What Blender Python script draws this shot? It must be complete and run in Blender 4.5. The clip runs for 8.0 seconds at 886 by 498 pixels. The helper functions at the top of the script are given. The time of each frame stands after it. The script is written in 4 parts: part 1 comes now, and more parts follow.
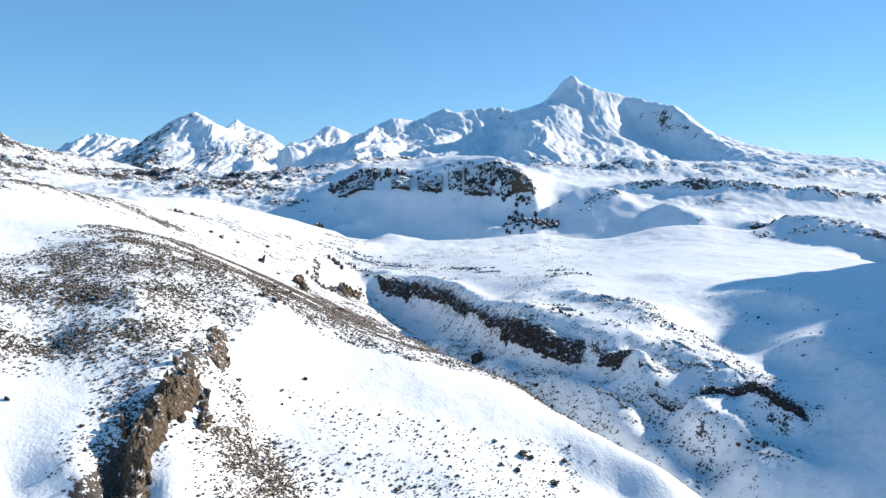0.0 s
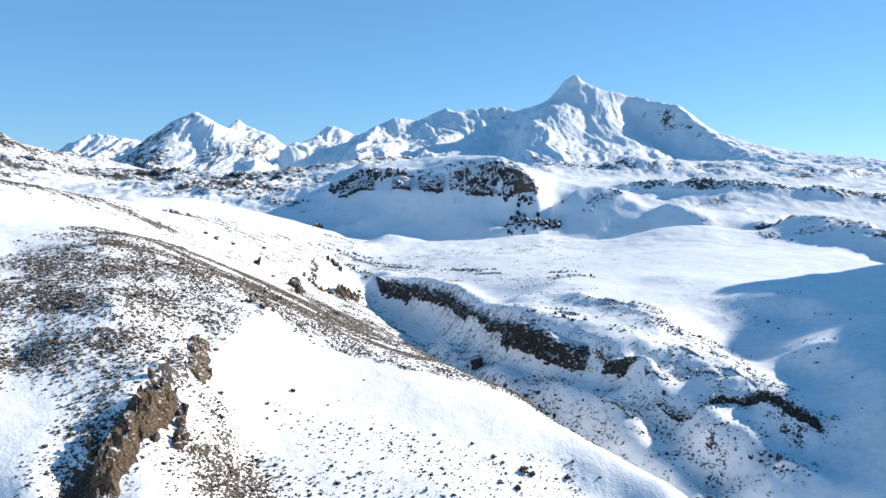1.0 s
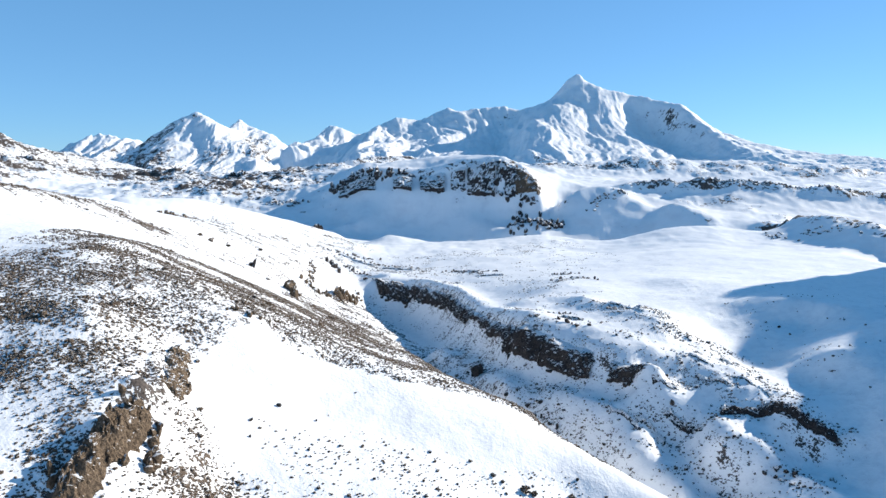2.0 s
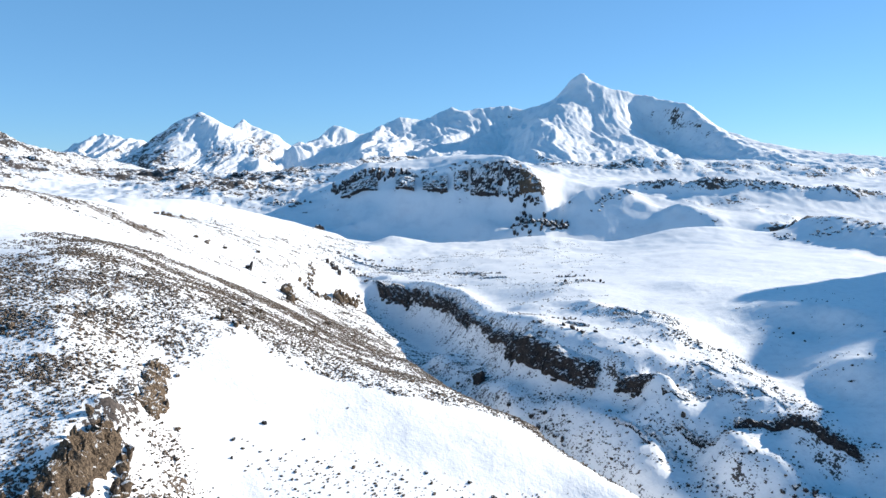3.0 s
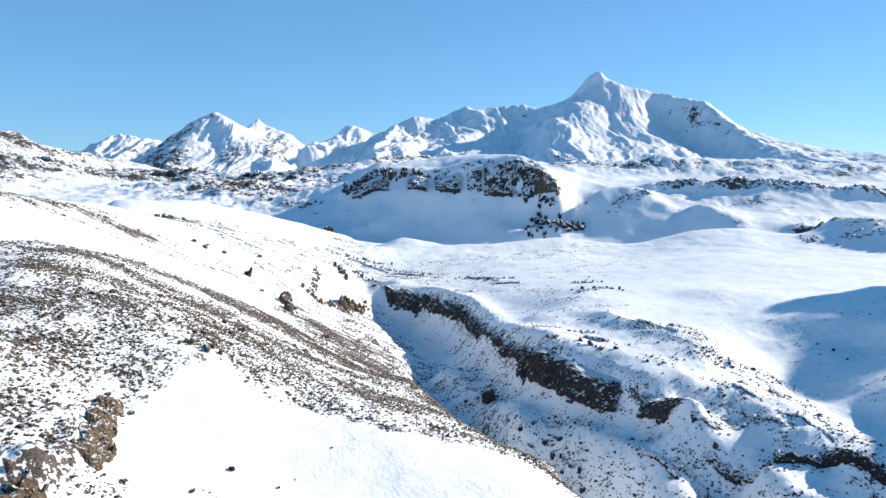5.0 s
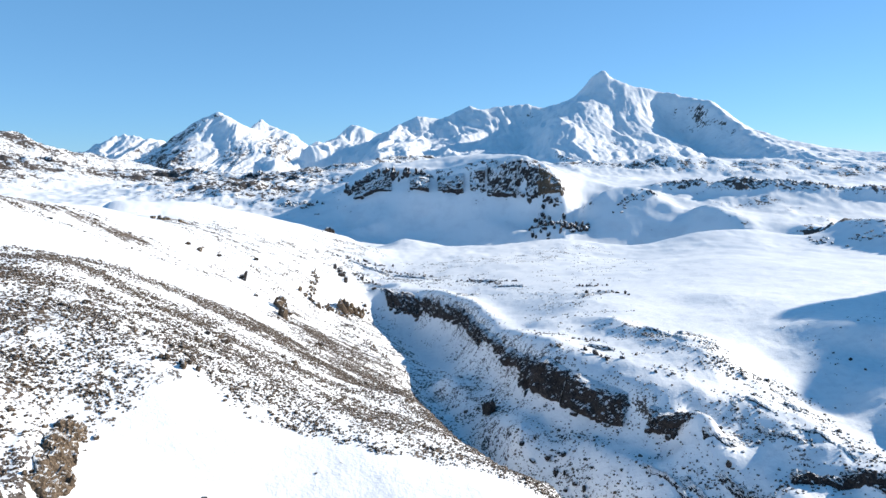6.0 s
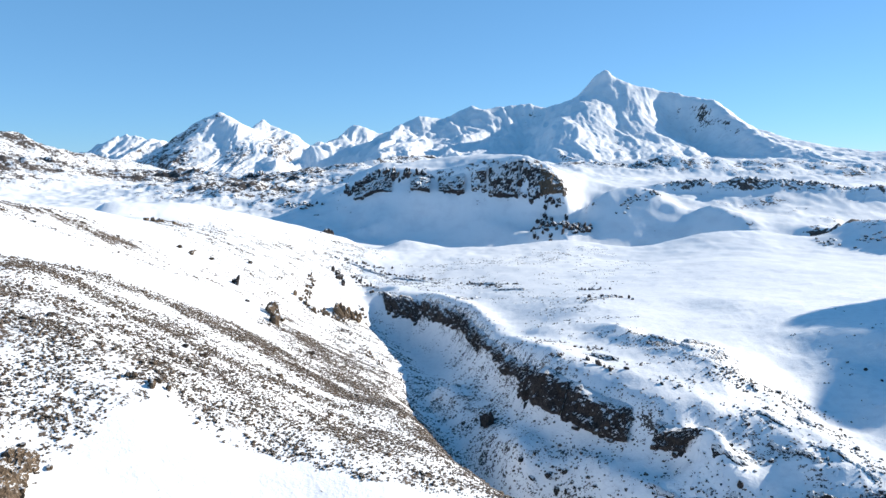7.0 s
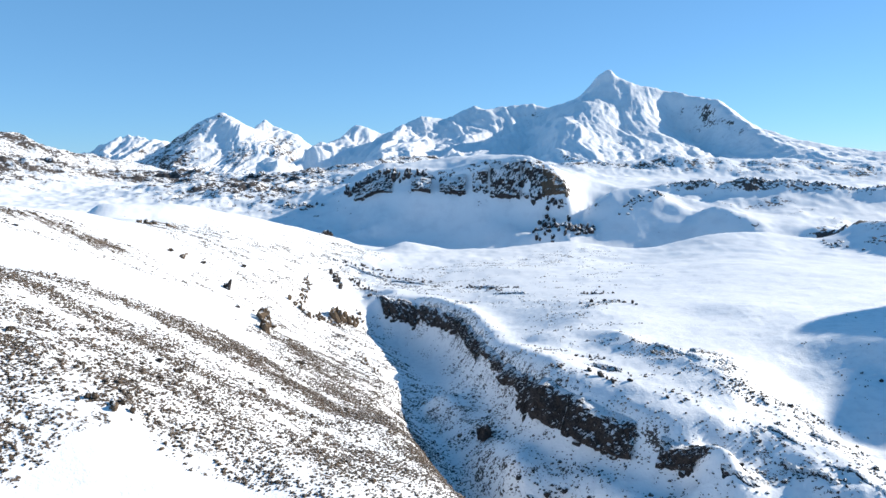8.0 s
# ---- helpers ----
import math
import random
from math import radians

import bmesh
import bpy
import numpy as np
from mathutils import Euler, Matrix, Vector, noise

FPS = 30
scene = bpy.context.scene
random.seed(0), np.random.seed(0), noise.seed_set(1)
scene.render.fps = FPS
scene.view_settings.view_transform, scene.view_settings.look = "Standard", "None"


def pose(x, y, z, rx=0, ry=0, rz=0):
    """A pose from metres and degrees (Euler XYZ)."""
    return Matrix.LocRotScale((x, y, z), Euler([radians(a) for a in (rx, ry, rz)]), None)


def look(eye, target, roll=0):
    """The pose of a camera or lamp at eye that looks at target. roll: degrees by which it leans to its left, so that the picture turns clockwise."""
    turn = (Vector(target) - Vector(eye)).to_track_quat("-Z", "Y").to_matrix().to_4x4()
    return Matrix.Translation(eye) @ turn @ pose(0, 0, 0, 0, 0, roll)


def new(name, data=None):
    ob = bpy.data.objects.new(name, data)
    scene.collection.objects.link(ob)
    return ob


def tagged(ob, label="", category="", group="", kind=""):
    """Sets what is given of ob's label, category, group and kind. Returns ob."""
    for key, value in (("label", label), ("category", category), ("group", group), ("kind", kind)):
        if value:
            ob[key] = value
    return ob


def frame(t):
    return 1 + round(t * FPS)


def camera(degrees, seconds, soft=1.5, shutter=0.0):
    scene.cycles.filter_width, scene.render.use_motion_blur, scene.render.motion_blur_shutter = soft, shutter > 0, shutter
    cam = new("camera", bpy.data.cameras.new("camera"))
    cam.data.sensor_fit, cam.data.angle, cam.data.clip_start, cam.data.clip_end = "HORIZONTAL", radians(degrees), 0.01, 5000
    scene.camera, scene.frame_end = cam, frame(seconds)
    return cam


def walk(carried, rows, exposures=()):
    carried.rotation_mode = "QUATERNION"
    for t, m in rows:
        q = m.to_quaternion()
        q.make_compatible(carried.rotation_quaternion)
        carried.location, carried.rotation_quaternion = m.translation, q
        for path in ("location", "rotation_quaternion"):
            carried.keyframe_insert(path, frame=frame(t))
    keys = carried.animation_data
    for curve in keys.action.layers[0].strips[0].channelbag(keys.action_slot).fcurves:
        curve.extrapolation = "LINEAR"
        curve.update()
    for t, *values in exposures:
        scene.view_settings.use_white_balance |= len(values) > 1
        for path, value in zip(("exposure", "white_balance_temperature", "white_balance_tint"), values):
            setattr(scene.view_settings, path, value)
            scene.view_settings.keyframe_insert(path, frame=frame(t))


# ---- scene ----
cam = camera(68, 8.0)
PATH = [
    (0, look((0.00, 0.00, 100.00), (0.01, 99.29, 88.13), 0.04)),
    (0.5, look((0.78, 4.63, 99.88), (0.58, 103.92, 88.01), 0.01)),
    (1, look((1.53, 9.35, 99.81), (1.18, 108.64, 87.94), -0.01)),
    (1.5, look((2.24, 14.14, 99.79), (1.66, 113.43, 87.92), -0.04)),
    (1.7, look((2.52, 16.08, 99.80), (1.90, 115.37, 87.92), -0.05)),
    (2.8, look((4.03, 26.90, 99.97), (2.86, 126.18, 88.05), -0.11)),
    (3, look((4.30, 28.89, 100.02), (2.97, 128.17, 88.10), -0.12)),
    (3.5, look((4.99, 33.89, 100.17), (2.99, 133.16, 88.22), -0.14)),
    (4, look((5.68, 38.92, 100.35), (3.10, 138.17, 88.38), -0.17)),
    (4.5, look((6.40, 43.97, 100.55), (3.30, 143.20, 88.56), -0.19)),
    (4.7, look((6.69, 46.00, 100.64), (3.36, 145.22, 88.64), -0.20)),
    (5.8, look((8.42, 57.11, 101.15), (4.29, 156.30, 89.12), -0.25)),
    (6, look((8.75, 59.12, 101.25), (4.50, 158.31, 89.22), -0.26)),
    (6.5, look((9.63, 64.14, 101.50), (5.19, 163.32, 89.46), -0.29)),
    (7, look((10.57, 69.13, 101.75), (5.93, 168.29, 89.71), -0.31)),
    (7.5, look((11.58, 74.07, 101.99), (6.70, 173.22, 89.97), -0.33)),
    (8, look((12.67, 78.96, 102.23), (7.58, 178.10, 90.22), -0.35)),
]
walk(cam, PATH, [(0, 0.53), (8, 0.53)])

# ---- world, sun ----
SUN_AZ, SUN_EL = radians(62), radians(22.5)      # to the right of the flight line, above the horizon
sun_way = Vector((math.sin(SUN_AZ) * math.cos(SUN_EL), math.cos(SUN_AZ) * math.cos(SUN_EL), math.sin(SUN_EL)))
world = bpy.data.worlds.new("sky")
scene.world = world
world.use_nodes = True
wn = world.node_tree.nodes
sky = wn.new("ShaderNodeTexSky")
sky.sky_type, sky.sun_disc = "NISHITA", False
sky.sun_elevation, sky.sun_rotation = SUN_EL, SUN_AZ
sky.altitude, sky.air_density, sky.dust_density, sky.ozone_density = 1800, 1.0, 0.0, 4.0
deep = wn.new("ShaderNodeMix")             # clear mountain air: a deeper, more even blue
deep.data_type, deep.blend_type = "RGBA", "MULTIPLY"
deep.inputs[0].default_value = 1.0
deep.inputs[7].default_value = (0.34, 0.44, 0.51, 1)
even = wn.new("ShaderNodeMix")
even.data_type, even.blend_type = "RGBA", "ADD"
even.inputs[0].default_value = 1.0
# the added blue thins out towards the zenith, as it does over high mountains
way = wn.new("ShaderNodeTexCoord")
split = wn.new("ShaderNodeSeparateXYZ")
thin = wn.new("ShaderNodeMapRange")
for socket, v in zip(thin.inputs[1:5], (0.1, 0.9, 0.0, 1.0)):
    socket.default_value = v
world.node_tree.links.new(way.outputs["Generated"], split.inputs[0])
world.node_tree.links.new(split.outputs[2], thin.inputs[0])
tint = wn.new("ShaderNodeMix")
tint.data_type = "RGBA"
tint.inputs[6].default_value, tint.inputs[7].default_value = (0.70, 1.72, 3.0, 1), (0.1, 0.78, 1.65, 1)
world.node_tree.links.new(thin.outputs[0], tint.inputs[0])
world.node_tree.links.new(tint.outputs[2], even.inputs[7])
world.node_tree.links.new(sky.outputs[0], deep.inputs[6])
world.node_tree.links.new(deep.outputs[2], even.inputs[6])
world.node_tree.links.new(even.outputs[2], wn["Background"].inputs[0])
wn["Background"].inputs[1].default_value = 0.106
sun = new("sun", bpy.data.lights.new("sun", "SUN"))
sun.data.energy, sun.data.angle, sun.data.color = 5.3, radians(0.5), (1.0, 0.93, 0.82)
sun.matrix_world = look((0, 0, 600), Vector((0, 0, 600)) - sun_way)

# ---- number helpers ----
POLE = (0.0, -60.0)        # the ground's rings run round this point


def lattice(ix, iy, seed):
    h = (ix.astype(np.int64) * 374761393 + iy.astype(np.int64) * 668265263 + seed * 974634777) & 0x7FFFFFFF
    h = ((h ^ (h >> 13)) * 1274126177) & 0x7FFFFFFF
    return (h ^ (h >> 16)) & 0xFFFF


def perlin(x, y, seed=0):
    """Gradient noise, about -0.7 to 0.7."""
    ix, iy = np.floor(x), np.floor(y)
    fx, fy = x - ix, y - iy
    u, v = fx * fx * fx * (fx * (fx * 6 - 15) + 10), fy * fy * fy * (fy * (fy * 6 - 15) + 10)
    out = 0
    for dx in (0, 1):
        for dy in (0, 1):
            a = lattice(ix + dx, iy + dy, seed) * (2 * np.pi / 65536)
            g = np.cos(a) * (fx - dx) + np.sin(a) * (fy - dy)
            out = out + g * (u if dx else 1 - u) * (v if dy else 1 - v)
    return out


def fbm(x, y, size, octaves=4, seed=0, gain=0.5, ridged=False):
    total, amp, norm = 0, 1.0, 0
    for k in range(octaves):
        n = perlin(x / size * 2 ** k + 17.3 * k, y / size * 2 ** k - 9.1 * k, seed + k)
        total = total + amp * ((1 - 2.6 * np.abs(n)) if ridged else n * 1.5)
        norm += amp
        amp *= gain
    return total / norm


def smooth(a, b, x):
    t = np.clip((x - a) / (b - a), 0, 1)
    return t * t * (3 - 2 * t)


def away(line, x, y):
    """Distance in plan from a line of points."""
    best = np.full(x.shape, 1e9)
    p = np.array([q[:2] for q in line], float)
    for a, b in zip(p[:-1], p[1:]):
        d = b - a
        t = np.clip(((x - a[0]) * d[0] + (y - a[1]) * d[1]) / (d @ d + 1e-9), 0, 1)
        best = np.minimum(best, np.hypot(x - a[0] - t * d[0], y - a[1] - t * d[1]))
    return best


def to_polar(x, y):
    return np.arctan2(x - POLE[0], y - POLE[1]), np.log(np.hypot(x - POLE[0], y - POLE[1]))


class Relief:
    """A smooth surface through crest, valley and foot lines."""

    def __init__(self, lines, step=0.026, soft=0.009, give=5e-5):
        pts = []
        for line in lines:
            p = np.array(line, float)
            th, lr = to_polar(p[:, 0], p[:, 1])
            for k in range(len(p)):
                pts.append((th[k], lr[k], p[k, 2]))
                if k + 1 < len(p) and line not in LOOSE:
                    n = int(np.hypot(th[k + 1] - th[k], lr[k + 1] - lr[k]) / step)
                    for j in range(1, n + 1):
                        t = j / (n + 1)
                        q = p[k] * (1 - t) + p[k + 1] * t
                        a, b = to_polar(q[0], q[1])
                        pts.append((a, b, q[2]))
        pts = np.array(pts)
        keep = []
        for k in range(len(pts)):                     # no two closer than a hair
            if all(abs(pts[k, 0] - pts[j, 0]) + abs(pts[k, 1] - pts[j, 1]) > 0.006 for j in keep):
                keep.append(k)
        self.p, self.soft = pts[keep], soft
        n = len(self.p)
        a = np.zeros((n + 3, n + 3))
        a[:n, :n] = self.kernel(self.p[:, 0], self.p[:, 1]) + give * np.eye(n)
        a[:n, n:] = np.stack([np.ones(n), self.p[:, 0], self.p[:, 1]], 1)
        a[n:, :n] = a[:n, n:].T
        self.c = np.linalg.solve(a, np.r_[self.p[:, 2], 0, 0, 0])

    def kernel(self, th, lr):
        return -np.sqrt((th[:, None] - self.p[None, :, 0]) ** 2 + (lr[:, None] - self.p[None, :, 1]) ** 2 + self.soft ** 2)

    def at_polar(self, th, lr):
        th = np.clip(th, -1.3, 1.3)
        out = np.empty(th.size)
        t, l = th.ravel(), lr.ravel()
        n = len(self.p)
        for k in range(0, t.size, 20000):
            s = slice(k, k + 20000)
            out[s] = self.kernel(t[s], l[s]) @ self.c[:n] + self.c[n] + self.c[n + 1] * t[s] + self.c[n + 2] * l[s]
        return out.reshape(th.shape)

    def grid(self, th, lr, skip=3, skip_out=1):
        """Heights on the grid of th and lr, worked out at every third bearing and filled in."""
        a, b = np.unique(np.r_[th[::skip], th[-1]]), np.unique(np.r_[lr[::skip_out], lr[-1]])
        z = self.at_polar(*np.meshgrid(a, b))
        z = np.stack([np.interp(th, a, row) for row in z])
        return np.stack([np.interp(lr, b, col) for col in z.T], 1)


def sheet(name, x, y, z, material, closed=False, attrs=None):
    """A mesh from a grid of heights; closed joins its last column to its first."""
    rows, cols = z.shape
    me = bpy.data.meshes.new(name)
    co = np.stack([x, y, z], -1).reshape(-1, 3).astype(np.float32)
    i = np.arange(rows * cols).reshape(rows, cols)
    if closed:
        i = np.concatenate([i, i[:, :1]], 1)
    quads = np.stack([i[:-1, :-1], i[:-1, 1:], i[1:, 1:], i[1:, :-1]], -1).reshape(-1, 4)[:, ::-1]
    me.vertices.add(len(co))
    me.vertices.foreach_set("co", co.ravel())
    me.loops.add(quads.size)
    me.loops.foreach_set("vertex_index", quads.ravel().astype(np.int32))
    me.polygons.add(len(quads))
    me.polygons.foreach_set("loop_start", np.arange(0, quads.size, 4, dtype=np.int32))
    me.update()
    me.polygons.foreach_set("use_smooth", np.ones(len(quads), bool))
    for key, values in (attrs or {}).items():
        me.attributes.new(key, "FLOAT", "POINT").data.foreach_set("value", values.ravel().astype(np.float32))
    me.materials.append(material)
    return new(name, me)


# ---- materials ----
class Nodes:
    """Short names for building a node material."""

    def __init__(self, name):
        self.m = bpy.data.materials.new(name)
        self.m.use_nodes = True
        self.t = self.m.node_tree
        self.out = self.t.nodes["Principled BSDF"]

    def put(self, socket, value):
        if isinstance(value, bpy.types.NodeSocket):
            self.t.links.new(value, socket)
        elif value is not None:
            socket.default_value = value

    def math(self, op, a, b=None, c=None, clamp=False):
        n = self.t.nodes.new("ShaderNodeMath")
        n.operation, n.use_clamp = op, clamp
        for k, v in enumerate((a, b, c)):
            self.put(n.inputs[k], v)
        return n.outputs[0]

    def step(self, value, low, high):
        n = self.t.nodes.new("ShaderNodeMapRange")
        n.interpolation_type = "SMOOTHSTEP"
        for k, v in enumerate((value, low, high)):
            self.put(n.inputs[k], v)
        return n.outputs[0]

    def noise(self, size, detail=3.0, rough=0.55, stretch=None):
        n = self.t.nodes.new("ShaderNodeTexNoise")
        n.inputs["Scale"].default_value = 1.0 / size
        n.inputs["Detail"].default_value, n.inputs["Roughness"].default_value = detail, rough
        place = self.t.nodes.new("ShaderNodeNewGeometry").outputs["Position"]
        if stretch:
            m = self.t.nodes.new("ShaderNodeMapping")
            m.inputs["Scale"].default_value = stretch
            self.t.links.new(place, m.inputs[0])
            place = m.outputs[0]
        self.t.links.new(place, n.inputs["Vector"])
        return n.outputs[0]

    def attr(self, name):
        n = self.t.nodes.new("ShaderNodeAttribute")
        n.attribute_name = name
        return n.outputs["Fac"]

    def up(self):
        n = self.t.nodes.new("ShaderNodeSeparateXYZ")
        self.t.links.new(self.t.nodes.new("ShaderNodeNewGeometry").outputs["Normal"], n.inputs[0])
        return n.outputs[2]

    def mix(self, fac, a, b):
        n = self.t.nodes.new("ShaderNodeMix")
        n.data_type = "RGBA"
        self.put(n.inputs[0], fac)
        for k, v in ((6, a), (7, b)):
            self.put(n.inputs[k], (*v, 1) if isinstance(v, tuple) else v)
        return n.outputs[2]

    def island(self):
        return self.t.nodes.new("ShaderNodeNewGeometry").outputs["Random Per Island"]

    def each(self):
        return self.t.nodes.new("ShaderNodeObjectInfo").outputs["Random"]

    def bump(self, height, distance, strength=1.0):
        n = self.t.nodes.new("ShaderNodeBump")
        n.inputs["Strength"].default_value = strength
        n.inputs["Distance"].default_value = distance
        self.put(n.inputs["Height"], height)
        self.t.links.new(n.outputs[0], self.out.inputs["Normal"])

    def finish(self, colour, rough):
        self.put(self.out.inputs["Base Color"], colour)
        self.put(self.out.inputs["Roughness"], rough)
        self.out.inputs["Specular IOR Level"].default_value = 0.25
        return self.m


SNOW_COLOUR, SNOW_OLD = (0.87, 0.87, 0.875), (0.78, 0.785, 0.80)


def snow_ground(name, near, distant):
    """Snow over dark rock and scrub: rock on steep ground, scrub and stones where the bare value is high.
    near and distant: the size of the grain by the flight line and far from it."""
    n = Nodes(name)
    far = n.attr("far")

    def grain(times, detail, rough):
        a = n.noise(near * times, detail, rough)
        if near == distant:
            return a
        m = n.t.nodes.new("ShaderNodeMix")
        for k, v in ((0, far), (2, a), (3, n.noise(distant * times, detail, rough))):
            n.put(m.inputs[k], v)
        return m.outputs[0]

    fine, mid, big = grain(1, 4, 0.65), grain(4, 4, 0.6), grain(20, 4, 0.6)
    snow = n.mix(n.step(mid, 0.42, 0.68), SNOW_COLOUR, SNOW_OLD)
    rock = n.mix(n.step(fine, 0.3, 0.7), (0.025, 0.023, 0.023), (0.12, 0.098, 0.086))
    scrub = n.mix(mid, (0.055, 0.041, 0.031), (0.15, 0.11, 0.08))
    # steep ground sheds its snow, unevenly
    patch = n.math("ADD", n.math("MULTIPLY", n.math("SUBTRACT", big, 0.5), 0.9), n.math("ADD", n.math("MULTIPLY", n.math("SUBTRACT", mid, 0.5), 1.5), n.math("MULTIPLY", n.math("SUBTRACT", fine, 0.5), 1.5)))
    steep = n.math("MULTIPLY", n.math("SUBTRACT", 1.0, n.up()), n.math("ADD", 0.25, n.math("MULTIPLY", n.attr("rock"), 0.8)))
    shed = n.math("ADD", steep, n.math("MULTIPLY", n.attr("rock"), 0.34))
    shed = n.math("ADD", shed, n.math("MULTIPLY", patch, n.math("ADD", 0.3, n.attr("rock"))))
    is_rock = n.step(shed, 0.43, 0.49)
    sparse = n.math("ADD", n.math("MULTIPLY", n.attr("bare"), 0.21), n.math("ADD", n.math("MULTIPLY", fine, 0.75), n.math("MULTIPLY", mid, 0.45)))
    is_scrub = n.step(sparse, 0.81, 0.87)
    colour = n.mix(is_rock, n.mix(is_scrub, snow, scrub), rock)
    dark = n.math("MAXIMUM", is_rock, is_scrub)
    drift = n.math("ADD", n.math("MULTIPLY", mid, 1.0), n.math("MULTIPLY", fine, 0.3))
    n.bump(n.math("ADD", drift, n.math("MULTIPLY", dark, n.math("MULTIPLY", fine, 0.4))), near * 0.32)
    return n.finish(colour, n.math("ADD", 0.5, n.math("MULTIPLY", dark, 0.4)))


def rock_material(name, low, high, cap, grain=0.5):
    """Weathered lava rock with snow lying on the faces that look up."""
    n = Nodes(name)
    fine, mid = n.noise(grain, 5, 0.7), n.noise(grain * 6, 4, 0.6)
    tone = n.math("ADD", n.math("MULTIPLY", n.step(fine, 0.38, 0.64), 0.7), n.math("MULTIPLY", n.each(), 0.3))
    rock = n.mix(tone, low, high)
    lying = n.math("ADD", n.up(), n.math("ADD", n.math("MULTIPLY", n.math("SUBTRACT", mid, 0.5), 1.3), n.math("MULTIPLY", n.math("SUBTRACT", fine, 0.5), 1.2)))
    is_snow = n.step(lying, cap, cap + 0.12)
    n.bump(n.math("ADD", fine, n.math("MULTIPLY", mid, 0.6)), 1.6 * grain)
    return n.finish(n.mix(is_snow, rock, SNOW_COLOUR), n.math("SUBTRACT", 0.92, n.math("MULTIPLY", is_snow, 0.35)))


def scrub_material():
    n = Nodes("frosted_scrub")
    fine = n.noise(0.12, 3, 0.7)
    tone = n.mix(n.island(), (0.030, 0.022, 0.017), (0.125, 0.084, 0.056))
    tone = n.mix(n.math("MULTIPLY", fine, 0.45), tone, (0.11, 0.088, 0.064))
    frost = n.step(n.math("ADD", n.math("MULTIPLY", n.up(), 0.35), fine), 0.84, 0.94)
    n.bump(fine, 0.12)
    return n.finish(n.mix(frost, tone, SNOW_COLOUR), 0.9)


GROUND_SNOW = snow_ground("snow_over_scrub", 0.8, 6.0)
MOUNTAIN_SNOW = snow_ground("mountain_snow", 9.0, 9.0)
BASALT = rock_material("dark_lava_rock", (0.018, 0.016, 0.017), (0.10, 0.08, 0.07), 0.74)
FAR_BASALT = rock_material("frosted_lava_rock", (0.022, 0.020, 0.022), (0.11, 0.09, 0.08), 0.40, 1.6)
BROWN_ROCK = rock_material("brown_lava_rock", (0.05, 0.036, 0.026), (0.25, 0.18, 0.12), 0.72)
LEDGE_ROCK = rock_material("snowy_lava_rock", (0.018, 0.016, 0.017), (0.10, 0.08, 0.07), 0.5, 0.6)
SCRUB = scrub_material()

# ---- crest, valley and foot lines of the land ----
HILL_SHOULDER = [(-117, 190, 77), (-95, 192, 79), (-77, 186, 75), (-65, 189, 71.5), (-51, 175, 64.8), (-47, 180, 64), (-41, 182, 60.5), (-27, 182, 53.5), (-9, 181, 47.8), (10, 188, 42), (20, 190, 38), (29, 181, 33.7), (43, 173, 27.5), (59, 164, 20.0), (68, 157, 15.2)]
HILL_BACK = [(-98, 222, 78), (-75, 225, 66.5), (-51, 212, 60), (-20, 212, 45), (-8, 214, 41)]
HILL_BACK_LOW = [(-100, 262, 70), (-70, 270, 54.5), (-49, 248, 49.5), (-37, 264, 39.5), (-25, 246, 38), (-11, 256, 32.5), (-2, 240, 31), (5, 212, 36.2), (18, 197, 34.5), (27, 198, 31)]
HILL_FACE = [(-80, 137, 64), (-72, 154, 70), (-56, 159, 60.5), (-35, 158, 49.8), (-25, 160, 45), (-12, 163, 41.3), (-1, 159, 37.5), (17, 158, 31.2), (31, 160, 26.0), (44, 154, 20.5)]
HILL_FOOT = [(-44, 141, 50), (-37, 135, 41), (-21, 140, 38.5), (2, 143, 31.8), (-10, 133, 30.3), (-25, 125, 33.3)]
RIB_TOP = [(-56, 150, 60), (-54, 135, 60), (-54, 124, 56), (-55, 113, 50), (-57, 100, 42)]
RIB_RIGHT = [(-49, 126, 51.5), (-47, 116, 48.5), (-47, 106, 45.6)]
RIB_HOLLOW = [(-64, 123, 57.9), (-62, 112, 53.2), (-58, 102, 49.0)]
WEST_BANK = [(-83, 136, 63), (-77, 121, 59.6), (-73, 114, 56.5), (-70, 101, 49.5), (-93, 122, 66)]
BEHIND = [(0, 60, 14), (-60, 60, 45), (-130, 60, 74), (-170, 120, 82), (60, 90, 8), (0, -20, 10), (120, 60, 6), (-200, -20, 60), (150, -60, 10), (-60, -200, 40), (200, -300, 40), (300, 60, 60)]
WEST_CREST = [(-217, 271, 93.4), (-196, 292, 95.2), (-195, 302, 95.5), (-185, 316, 91.3), (-179, 351, 85.2), (-202, 418, 82.1)]
WEST_BEHIND = [(-420, 380, 40), (-330, 520, 45), (-290, 640, 50)]
WEST_SLOPE = [(-169, 310, 83), (-139, 345, 67), (-137, 405, 58), (-109, 387, 46), (-78, 346, 40), (-69, 327, 39), (-53, 359, 22)]
WEST_SLOPE_FAR = [(-226, 543, 68), (-236, 563, 65), (-202, 558, 59), (-147, 509, 54), (-126, 523, 42), (-118, 516, 40), (-78, 465, 24)]
SECOND_CREST = [(-284, 581, 75.5), (-260, 601, 75.2), (-238, 631, 73), (-198, 690, 58), (-159, 728, 43), (-122, 767, 26), (-108, 785, 14)]
SECOND_BEHIND = [(-420, 900, 38), (-280, 950, 30), (-190, 930, 25), (-120, 900, 18)]
